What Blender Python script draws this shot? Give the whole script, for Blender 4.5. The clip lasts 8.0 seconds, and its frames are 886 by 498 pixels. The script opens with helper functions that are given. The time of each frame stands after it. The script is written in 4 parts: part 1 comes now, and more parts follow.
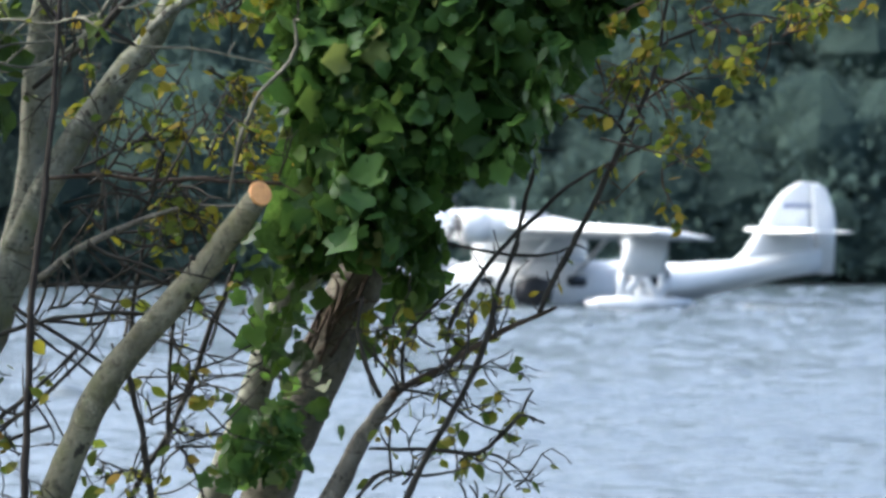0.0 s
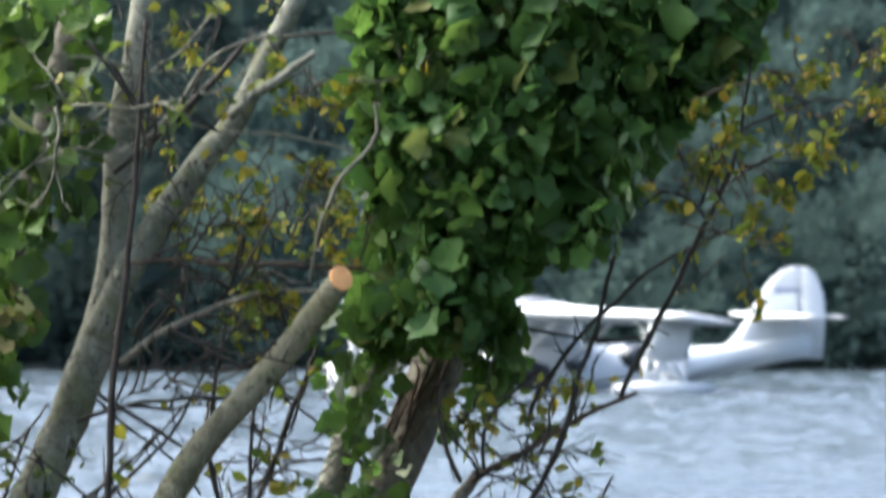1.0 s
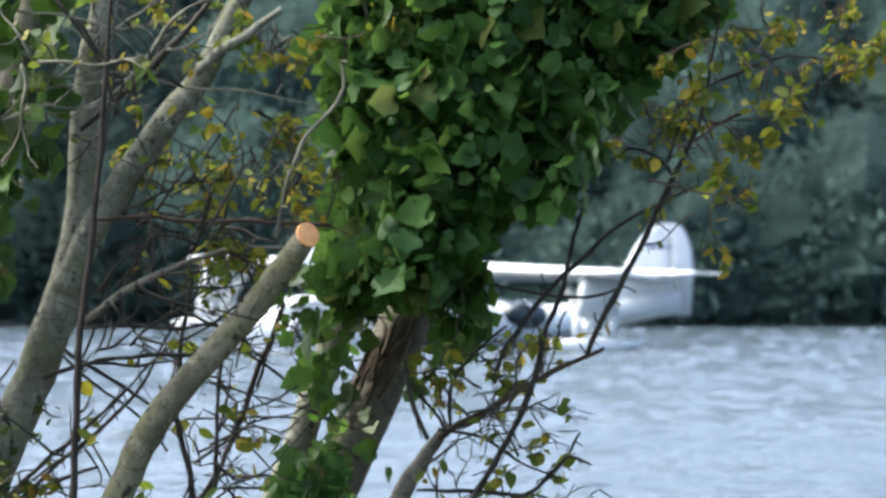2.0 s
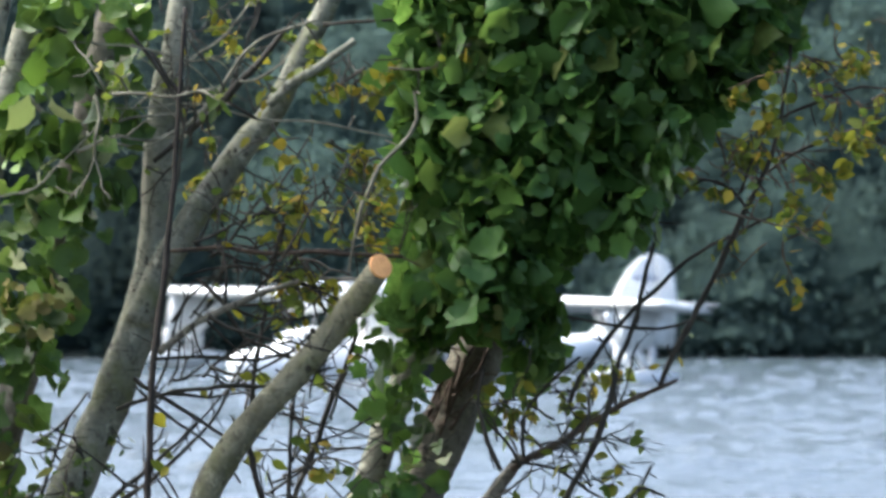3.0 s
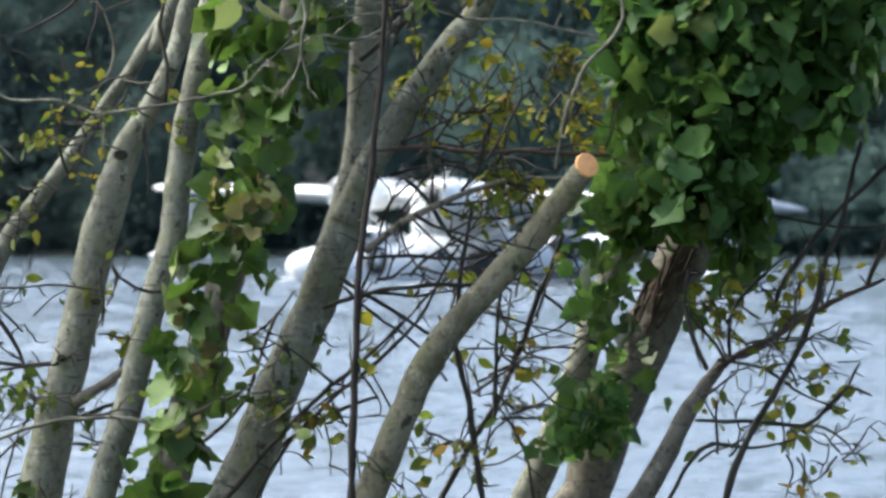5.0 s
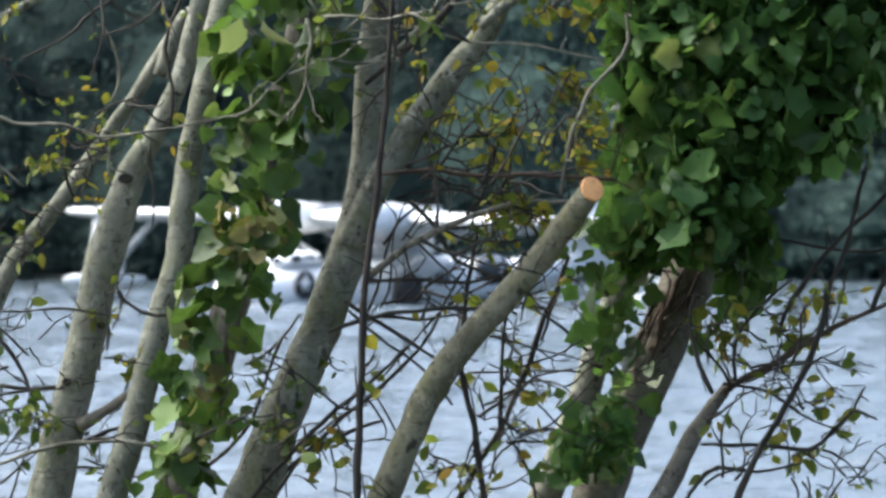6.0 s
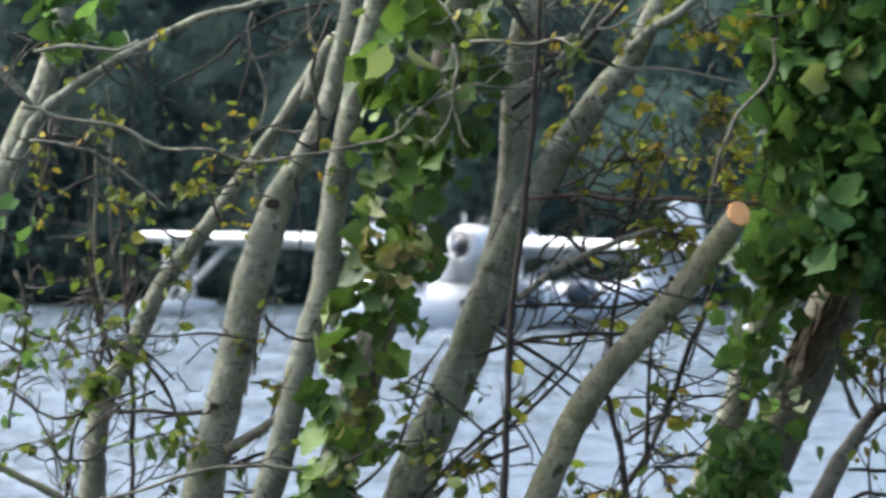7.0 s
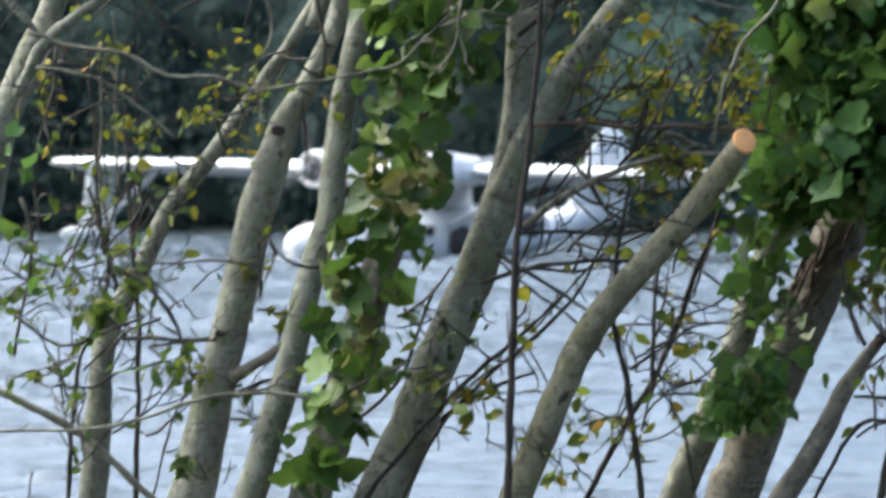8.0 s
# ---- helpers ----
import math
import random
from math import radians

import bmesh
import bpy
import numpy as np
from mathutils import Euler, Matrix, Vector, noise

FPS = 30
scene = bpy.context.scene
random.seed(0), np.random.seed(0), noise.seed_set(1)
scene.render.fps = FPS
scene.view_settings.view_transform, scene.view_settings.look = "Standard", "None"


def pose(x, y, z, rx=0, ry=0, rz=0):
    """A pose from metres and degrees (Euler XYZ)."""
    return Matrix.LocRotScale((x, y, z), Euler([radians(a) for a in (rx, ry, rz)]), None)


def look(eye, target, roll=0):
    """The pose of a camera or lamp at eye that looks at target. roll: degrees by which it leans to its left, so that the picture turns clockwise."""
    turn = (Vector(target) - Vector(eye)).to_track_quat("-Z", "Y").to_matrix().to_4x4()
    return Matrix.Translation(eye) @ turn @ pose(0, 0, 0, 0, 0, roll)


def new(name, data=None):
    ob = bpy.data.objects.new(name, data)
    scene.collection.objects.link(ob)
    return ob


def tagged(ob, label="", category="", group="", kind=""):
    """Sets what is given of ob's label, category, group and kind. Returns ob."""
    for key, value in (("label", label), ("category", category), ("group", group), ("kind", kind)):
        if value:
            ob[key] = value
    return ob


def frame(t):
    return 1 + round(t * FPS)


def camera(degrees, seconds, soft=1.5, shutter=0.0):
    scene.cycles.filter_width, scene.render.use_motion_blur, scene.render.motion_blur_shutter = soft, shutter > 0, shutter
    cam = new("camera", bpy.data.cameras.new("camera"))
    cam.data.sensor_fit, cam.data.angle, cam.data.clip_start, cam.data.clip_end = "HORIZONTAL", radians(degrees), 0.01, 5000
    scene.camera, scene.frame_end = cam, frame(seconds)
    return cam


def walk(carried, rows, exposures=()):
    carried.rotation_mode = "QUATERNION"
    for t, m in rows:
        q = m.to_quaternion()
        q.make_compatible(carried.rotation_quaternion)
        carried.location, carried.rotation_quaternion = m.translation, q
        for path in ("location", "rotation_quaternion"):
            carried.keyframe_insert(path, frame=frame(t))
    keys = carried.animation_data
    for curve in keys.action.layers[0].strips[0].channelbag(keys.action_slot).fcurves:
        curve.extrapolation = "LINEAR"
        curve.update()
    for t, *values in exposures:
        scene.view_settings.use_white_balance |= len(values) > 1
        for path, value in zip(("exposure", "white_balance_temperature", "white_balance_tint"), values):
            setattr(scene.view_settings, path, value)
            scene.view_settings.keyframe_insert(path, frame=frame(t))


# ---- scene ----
# Metres, z up, the lake's surface is z = 0. The camera stands on a bank and looks along +y
# through a stand of young trees 9 m away at a flying boat taxiing some 180 m out.
EYE = 2.0            # eye above the water
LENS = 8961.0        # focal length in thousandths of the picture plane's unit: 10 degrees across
cam = camera(10.0, 8.0, soft=3.0, shutter=0.3)
cam.data.dof.use_dof, cam.data.dof.focus_distance, cam.data.dof.aperture_fstop = True, 9.0, 17.0

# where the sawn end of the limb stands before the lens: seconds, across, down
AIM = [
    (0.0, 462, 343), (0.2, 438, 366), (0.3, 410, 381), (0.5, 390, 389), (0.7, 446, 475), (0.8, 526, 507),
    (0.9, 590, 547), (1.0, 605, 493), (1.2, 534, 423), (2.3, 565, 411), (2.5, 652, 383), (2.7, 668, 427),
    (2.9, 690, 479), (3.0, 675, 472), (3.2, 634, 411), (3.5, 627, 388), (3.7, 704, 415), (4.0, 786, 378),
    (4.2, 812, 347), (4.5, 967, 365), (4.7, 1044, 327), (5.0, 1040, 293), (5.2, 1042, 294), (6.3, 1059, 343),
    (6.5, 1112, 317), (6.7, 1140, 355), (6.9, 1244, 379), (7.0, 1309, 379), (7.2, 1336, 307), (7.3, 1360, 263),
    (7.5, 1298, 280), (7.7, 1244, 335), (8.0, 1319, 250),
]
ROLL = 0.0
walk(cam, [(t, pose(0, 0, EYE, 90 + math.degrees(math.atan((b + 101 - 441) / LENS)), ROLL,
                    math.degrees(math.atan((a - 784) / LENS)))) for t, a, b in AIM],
     exposures=[(0.0, 2.11, 5650, 4), (1.0, 2.22, 5680, 4), (3.5, 2.22, 5680, 4), (5.0, 2.12, 5650, 4), (8.0, 2.08, 5650, 4)])

# ---- light: a bright, lightly clouded sky with a soft sun to the left ----
world = bpy.data.worlds.new("sky")
scene.world = world
world.use_nodes = True
wn = world.node_tree.nodes
sky = wn.new("ShaderNodeTexSky")
sky.sky_type = "NISHITA"
sky.sun_disc = False
sky.sun_elevation = radians(50)
sky.sun_rotation = radians(-72)
sky.air_density, sky.dust_density, sky.ozone_density = 0.8, 10.0, 0.6
wn["Background"].inputs[1].default_value = 0.15
world.node_tree.links.new(sky.outputs[0], wn["Background"].inputs[0])
sun = new("sun", bpy.data.lights.new("sun", "SUN"))
sun.data.energy, sun.data.angle, sun.data.color = 0.5, radians(45), (1.0, 0.97, 0.93)
sun.matrix_world = look((-61, 20, 77), (0, 0, 0))


# ---- materials ----
class Nodes:
    """A material's node tree with a Principled shader and short ways to add nodes."""

    def __init__(self, name, rough=0.6, metal=0.0):
        self.mat = bpy.data.materials.new(name)
        self.mat.use_nodes = True
        self.tree = self.mat.node_tree
        self.bsdf = self.tree.nodes["Principled BSDF"]
        self.set(self.bsdf, "Roughness", rough)
        self.set(self.bsdf, "Metallic", metal)

    def set(self, node, key, value):
        node.inputs[key].default_value = value

    def link(self, a, b):
        self.tree.links.new(a, b)

    def add(self, kind, **values):
        node = self.tree.nodes.new(kind)
        for key, value in values.items():
            key = key.replace("_", " ")
            node.inputs[key].default_value = value
        return node

    def coords(self, what="Object", scale=(1, 1, 1)):
        c = self.tree.nodes.new("ShaderNodeTexCoord")
        m = self.tree.nodes.new("ShaderNodeMapping")
        m.inputs["Scale"].default_value = scale
        self.link(c.outputs[what], m.inputs["Vector"])
        return m.outputs["Vector"]

    def noise(self, vec, scale, detail=4.0, rough=0.6):
        n = self.add("ShaderNodeTexNoise", Scale=scale, Detail=detail, Roughness=rough)
        self.link(vec, n.inputs["Vector"])
        return n.outputs["Fac"]

    def ramp(self, fac, *stops):
        r = self.tree.nodes.new("ShaderNodeValToRGB")
        el = r.color_ramp.elements
        while len(el) < len(stops):
            el.new(0.5)
        for e, (p, c) in zip(el, stops):
            e.position = p
            e.color = (*c, 1) if len(c) == 3 else c
        self.link(fac, r.inputs["Fac"])
        return r.outputs["Color"]

    def mix(self, a, b, fac, how="MIX"):
        m = self.tree.nodes.new("ShaderNodeMix")
        m.data_type, m.blend_type = "RGBA", how
        for socket, v in ((m.inputs["Factor"], fac), (m.inputs["A"], a), (m.inputs["B"], b)):
            if hasattr(v, "is_linked"):
                self.link(v, socket)
            else:
                socket.default_value = v if not isinstance(v, tuple) else (*v, 1)
        return m.outputs["Result"]

    def bump(self, height, strength, distance):
        b = self.add("ShaderNodeBump", Strength=strength, Distance=distance)
        self.link(height, b.inputs["Height"])
        self.link(b.outputs["Normal"], self.bsdf.inputs["Normal"])

    def color(self, c):
        if isinstance(c, tuple):
            self.set(self.bsdf, "Base Color", (*c, 1))
        else:
            self.link(c, self.bsdf.inputs["Base Color"])


def bark_material(name, light, dark, moss, moss_share):
    """Smooth young bark: grey with pale lichen patches, lenticel bands, dark scars and a film of green algae."""
    n = Nodes(name, 0.85)
    v = n.coords("Object", (1, 1, 0.7))
    big = n.noise(v, 11, 6, 0.7)
    c = n.ramp(big, (0.34, dark), (0.6, light))
    fine = n.noise(v, 75, 4, 0.7)
    c = n.mix(c, tuple(x * 0.45 for x in dark), n.ramp(fine, (0.5, (0, 0, 0)), (0.7, (0.8, 0.8, 0.8))))
    pale = n.noise(n.coords("Object", (1, 1, 0.6)), 34, 5, 0.75)
    c = n.mix(c, tuple(min(0.5, x * 1.7) for x in light), n.ramp(pale, (0.58, (0, 0, 0)), (0.66, (0.75, 0.75, 0.75))))
    bands = n.noise(n.coords("Object", (14, 14, 120)), 1.0, 3)
    c = n.mix(c, tuple(x * 0.4 for x in dark), n.ramp(bands, (0.6, (0, 0, 0)), (0.7, (0.8, 0.8, 0.8))))
    green = n.noise(v, 15, 6, 0.7)
    c = n.mix(c, moss, n.ramp(green, (0.6 - moss_share, (0, 0, 0)), (0.74, (0.85, 0.85, 0.85))))
    spots = n.noise(v, 48, 2)
    c = n.mix(c, (0.03, 0.027, 0.02), n.ramp(spots, (0.64, (0, 0, 0)), (0.7, (0.9, 0.9, 0.9))))
    n.color(c)
    n.set(n.bsdf, "Specular IOR Level", 0.2)
    n.bump(n.noise(n.coords("Object", (50, 50, 110)), 1.0, 6, 0.7), 0.9, 0.006)
    return n.mat


def twig_material(name, light, dark):
    n = Nodes(name, 0.7)
    v = n.coords("Object")
    n.color(n.ramp(n.noise(v, 22, 4), (0.35, dark), (0.65, light)))
    n.set(n.bsdf, "Specular IOR Level", 0.15)
    n.bump(n.noise(v, 160, 3), 0.4, 0.002)
    return n.mat


def leaf_material(name, stops, gloss, blotch=(0.2, 0.15, 0.05), joined=False, through_share=0.25, shine=0.5, glow_tint=0.15):
    """Leaves: colour by leaf, blotches, a raised vein relief, light let through."""
    n = Nodes(name, gloss)
    if joined:
        g = n.tree.nodes.new("ShaderNodeNewGeometry")
        rnd = g.outputs["Random Per Island"]
    else:
        g = n.tree.nodes.new("ShaderNodeObjectInfo")
        rnd = g.outputs["Random"]
    v = n.coords("Object")
    c = n.ramp(rnd, *stops)
    c = n.mix(c, blotch, n.ramp(n.noise(v, 45, 3), (0.66, (0, 0, 0)), (0.8, (0.7, 0.7, 0.7))))
    c = n.mix(c, n.mix(c, (0.3, 0.42, 0.12), 0.12), n.ramp(n.noise(v, 90, 2), (0.45, (0, 0, 0)), (0.6, (1, 1, 1))))
    n.color(c)
    n.set(n.bsdf, "Specular IOR Level", shine)
    n.bump(n.noise(v, 120, 3), 0.35, 0.002)
    t = n.tree.nodes.new("ShaderNodeBsdfTranslucent")
    n.link(n.mix(c, (0.3, 0.45, 0.02), glow_tint), t.inputs["Color"])
    m = n.tree.nodes.new("ShaderNodeMixShader")
    m.inputs[0].default_value = through_share
    n.link(n.bsdf.outputs[0], m.inputs[1])
    n.link(t.outputs[0], m.inputs[2])
    n.link(m.outputs[0], n.tree.nodes["Material Output"].inputs["Surface"])
    return n.mat


def paint_material(name, base, rough, dirt):
    n = Nodes(name, rough)
    v = n.coords("Object")
    c = n.mix(base, dirt, n.ramp(n.noise(v, 0.9, 6, 0.65), (0.45, (0, 0, 0)), (0.8, (0.5, 0.5, 0.5))))
    streak = n.noise(n.coords("Object", (3.0, 3.0, 0.35)), 2.0, 5)
    c = n.mix(c, dirt, n.ramp(streak, (0.55, (0, 0, 0)), (0.8, (0.35, 0.35, 0.35))))
    n.color(c)
    n.bump(n.noise(v, 3.0, 3), 0.15, 0.01)
    return n.mat


BARK = bark_material("grey_bark", (0.215, 0.215, 0.165), (0.1, 0.102, 0.076), (0.12, 0.13, 0.05), 0.1)
BARK_OLIVE = bark_material("olive_bark", (0.205, 0.192, 0.128), (0.09, 0.085, 0.054), (0.1, 0.11, 0.035), 0.12)
BARK_BROWN = bark_material("brown_bark", (0.172, 0.157, 0.12), (0.08, 0.072, 0.055), (0.1, 0.11, 0.05), 0.02)
TWIG = twig_material("dark_twig", (0.044, 0.039, 0.029), (0.019, 0.017, 0.013))
TWIG_BLACK = twig_material("black_twig", (0.036, 0.03, 0.024), (0.017, 0.014, 0.012))
TWIG_PALE = twig_material("pale_twig", (0.17, 0.165, 0.12), (0.05, 0.047, 0.034))
TWIG_RED = twig_material("reddish_twig", (0.085, 0.06, 0.04), (0.034, 0.025, 0.018))
IVY_STOPS = ((0.0, (0.032, 0.068, 0.019)), (0.5, (0.047, 0.105, 0.024)), (0.85, (0.068, 0.142, 0.028)), (0.96, (0.09, 0.14, 0.028)), (1.0, (0.15, 0.15, 0.05)))
IVY = leaf_material("ivy_leaf_green", IVY_STOPS, 0.2, shine=0.16, through_share=0.3, glow_tint=0.07)
IVY_MASS = leaf_material("ivy_leaf_green_joined", IVY_STOPS, 0.2, joined=True, shine=0.16, through_share=0.5, glow_tint=0.12)
LIGHT_STOPS = ((0.0, (0.014, 0.032, 0.006)), (0.45, (0.034, 0.07, 0.01)), (0.85, (0.075, 0.138, 0.018)), (0.95, (0.1, 0.14, 0.03)), (1.0, (0.22, 0.23, 0.12)))
IVY_LIGHT = leaf_material("young_ivy_leaf", LIGHT_STOPS, 0.35, shine=0.2, through_share=0.28, glow_tint=0.06)
IVY_LIGHT_MASS = leaf_material("young_ivy_leaf_joined", LIGHT_STOPS, 0.35, joined=True, shine=0.2, through_share=0.28, glow_tint=0.06)
TURNING = leaf_material("turning_leaf", ((0.0, (0.04, 0.062, 0.012)), (0.45, (0.088, 0.098, 0.014)), (0.85, (0.2, 0.162, 0.015)), (1.0, (0.23, 0.12, 0.016))), 0.5, shine=0.1, through_share=0.35)
GREEN_LEAF = leaf_material("green_leaf", ((0.0, (0.018, 0.032, 0.008)), (0.6, (0.04, 0.068, 0.014)), (0.9, (0.11, 0.12, 0.022)), (1.0, (0.2, 0.16, 0.025))), 0.45, shine=0.12, through_share=0.35)
# far leaves: the blue-grey of distant haze is mixed into their base colours
FAR_A = leaf_material("haze_tinted_foliage", ((0.0, (0.05, 0.079, 0.086)), (0.6, (0.054, 0.086, 0.09)), (1.0, (0.06, 0.093, 0.088))), 0.95, (0.04, 0.058, 0.056), True, 0.6, 0.05, 0.0)
FAR_B = leaf_material("haze_tinted_dark_foliage", ((0.0, (0.022, 0.035, 0.044)), (0.6, (0.025, 0.04, 0.05)), (1.0, (0.03, 0.047, 0.052))), 0.95, (0.024, 0.036, 0.042), True, 0.6, 0.05, 0.0)
GLOSSY = leaf_material("glossy_ivy_leaf", ((0.0, (0.05, 0.09, 0.03)), (0.6, (0.09, 0.13, 0.06)), (1.0, (0.13, 0.18, 0.1))), 0.2, shine=0.45, through_share=0.3, glow_tint=0.0)
DEAD_LEAF = leaf_material("dead_leaf", ((0.0, (0.05, 0.036, 0.014)), (0.6, (0.085, 0.064, 0.024)), (1.0, (0.13, 0.11, 0.05))), 0.8, shine=0.1)
WHITE = paint_material("white_paint", (0.7, 0.71, 0.7), 0.4, (0.45, 0.46, 0.45))
GREY = paint_material("grey_metal", (0.3, 0.31, 0.32), 0.45, (0.15, 0.15, 0.15))
# grey that stands in for the shade under the white wing
UNDER_SHADE = paint_material("wing_under_shade", (0.36, 0.39, 0.41), 0.5, (0.28, 0.3, 0.31))
DARK = paint_material("dark_rubber", (0.03, 0.03, 0.033), 0.6, (0.06, 0.06, 0.06))
BLUE = paint_material("faded_blue_paint", (0.16, 0.2, 0.32), 0.5, (0.35, 0.37, 0.42))


def sawn_material():
    """Fresh-cut wood: orange-buff with rings round the pith."""
    n = Nodes("sawn_wood", 0.7)
    v = n.coords("Object")
    w = n.tree.nodes.new("ShaderNodeTexWave")
    w.wave_type, w.rings_direction = "RINGS", "Z"
    for key, value in (("Scale", 90.0), ("Distortion", 3.0), ("Detail", 2.0)):
        n.set(w, key, value)
    n.link(v, w.inputs["Vector"])
    c = n.ramp(w.outputs["Fac"], (0.2, (0.6, 0.27, 0.085)), (0.8, (0.78, 0.42, 0.16)))
    c = n.mix(c, (0.42, 0.2, 0.08), n.ramp(n.noise(v, 70, 3), (0.5, (0, 0, 0)), (0.75, (0.7, 0.7, 0.7))))
    n.color(c)
    n.bump(w.outputs["Fac"], 0.3, 0.001)
    return n.mat


def glass_material():
    n = Nodes("dark_glazing", 0.08)
    v = n.coords("Object")
    n.color(n.ramp(n.noise(v, 2, 2), (0.3, (0.015, 0.02, 0.025)), (0.7, (0.04, 0.05, 0.06))))
    return n.mat


def water_material():
    n = Nodes("lake_water", 0.12)
    v = n.coords("Object", (1.0, 1.6, 1.0))
    n.color(n.ramp(n.noise(v, 0.05, 3), (0.3, (0.035, 0.05, 0.06)), (0.7, (0.06, 0.075, 0.085))))
    n.set(n.bsdf, "IOR", 1.33)
    fine = n.add("ShaderNodeBump", Strength=0.5, Distance=0.05)
    n.link(n.noise(v, 3.2, 5, 0.6), fine.inputs["Height"])
    n.link(fine.outputs["Normal"], n.bsdf.inputs["Normal"])
    return n.mat


def ground_material():
    n = Nodes("bank_soil", 0.95)
    v = n.coords("Object")
    c = n.ramp(n.noise(v, 0.8, 6), (0.3, (0.028, 0.036, 0.026)), (0.7, (0.05, 0.05, 0.036)))
    c = n.mix(c, (0.025, 0.036, 0.022), n.ramp(n.noise(v, 6, 5), (0.45, (0, 0, 0)), (0.65, (1, 1, 1))))
    n.color(c)
    n.bump(n.noise(v, 14, 5), 0.6, 0.05)
    return n.mat


SAWN, GLAZING, WATER, SOIL = sawn_material(), glass_material(), water_material(), ground_material()


# ---- mesh helpers ----
class Shape:
    """Vertices and faces gathered for one mesh."""

    def __init__(self):
        self.v, self.f = [], []

    def add(self, verts, faces):
        k = len(self.v)
        self.v.extend(tuple(p) for p in verts)
        self.f.extend(tuple(i + k for i in q) for q in faces)

    def mesh(self, name, mat, smooth=True):
        me = bpy.data.meshes.new(name)
        me.from_pydata(self.v, [], self.f)
        me.materials.append(mat)
        if smooth:
            me.polygons.foreach_set("use_smooth", [True] * len(me.polygons))
        me.update()
        return me


def part(name, shape, mat, parent=None, label="", smooth=True):
    ob = new(name, shape.mesh(name, mat, smooth))
    if parent:
        ob.parent = parent
    return tagged(ob, label)


def thing(name, label, category, place=(0, 0, 0), group="", kind=""):
    ob = new(name)
    ob.location = place
    ob.empty_display_size = 0.2
    return tagged(ob, label, category, group, kind)


def at(a, b, d=9.0):
    """A place among the trees: a mm across and b mm down on the sheet 9 m before the eye, moved along the sight to the depth d."""
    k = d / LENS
    return Vector(((a - 1309) * k, d, EYE + (480 - b) * k))


def spline(points, step):
    """Catmull-Rom through (place, radius) pairs, sampled about every step metres."""
    p = [points[0]] + list(points) + [points[-1]]
    out = []
    for i in range(1, len(p) - 2):
        (a, ra), (b, rb), (c, rc), (d, rd) = p[i - 1:i + 3]
        n = max(2, int((c - b).length / step))
        for j in range(n):
            t = j / n
            q = 0.5 * (2 * b + (c - a) * t + (2 * a - 5 * b + 4 * c - d) * t * t + (3 * b - a - 3 * c + d) * t ** 3)
            out.append((q, rb + (rc - rb) * t))
    out.append(points[-1])
    return out


def tube(shape, points, step=0.03, sides=8, wobble=0.06, cap=True, seed=0, crook=0.0):
    """A round, slightly lumpy limb along (place, radius) points."""
    path = spline(points, step)
    ring0 = None
    side = Vector((0, -1, 0.02))
    verts, faces = [], []
    if crook:
        path = [(q + crook * sum((k * Vector((noise.noise(q * f + Vector((seed, 0, 0))), noise.noise(q * f + Vector((0, seed, 7))), noise.noise(q * f + Vector((3, 0, seed))))) for f, k in ((11, 0.7), (37, 0.5))), Vector()), r) for q, r in path]
    for i, (q, r) in enumerate(path):
        a = path[max(0, i - 1)][0]
        b = path[min(len(path) - 1, i + 1)][0]
        ax = (b - a).normalized() if (b - a).length > 1e-9 else Vector((0, 0, 1))
        u = (side - ax * side.dot(ax))
        u = u.normalized() if u.length > 1e-6 else ax.orthogonal().normalized()
        side = u
        w = ax.cross(u)
        for k in range(sides):
            g = 2 * math.pi * k / sides
            way = u * math.cos(g) + w * math.sin(g)
            lump = 1 + wobble * noise.noise((q + way * r) * (0.35 / max(r, 0.004)) + Vector((seed, 0, 0)))
            verts.append(q + way * r * lump)
        if i:
            for k in range(sides):
                faces.append(((i - 1) * sides + k, (i - 1) * sides + (k + 1) % sides, i * sides + (k + 1) % sides, i * sides + k))
    if cap:
        faces.append(tuple(reversed(range(sides))))
        faces.append(tuple(range(len(verts) - sides, len(verts))))
    shape.add(verts, faces)


def limb(stem, depth, step=0.03, sides=10, wobble=0.08, seed=0, spurs=False, bend=None):
    """One limb from rows (a, b, radius in mm[, depth]); thin ones are crooked and carry short spurs."""
    s = Shape()
    pts = [(at(r[0], r[1], r[3] if len(r) > 3 else depth), r[2] / 1000) for r in stem]
    tube(s, pts, step, sides, 0.4 if spurs else wobble, seed=seed, crook=bend if bend is not None else 0.006 if spurs else 0.005)
    if spurs:
        rng = random.Random(int(stem[0][0] * 7 + stem[0][1]))
        for q, r in spline(pts, 0.03)[2::2]:
            if rng.random() < 0.75:
                w = Vector((rng.gauss(0, 1), rng.gauss(0, 0.6), rng.gauss(0.2, 1))).normalized()
                n = rng.uniform(0.008, 0.045)
                e = q + w * n + Vector((rng.gauss(0, 0.004), 0, rng.gauss(0, 0.004)))
                tube(s, [(q, min(r * 0.55, 0.0025)), (q + w * n * 0.5, 0.0016), (e, 0.0012)], 0.02, 5, 0.1)
    return s


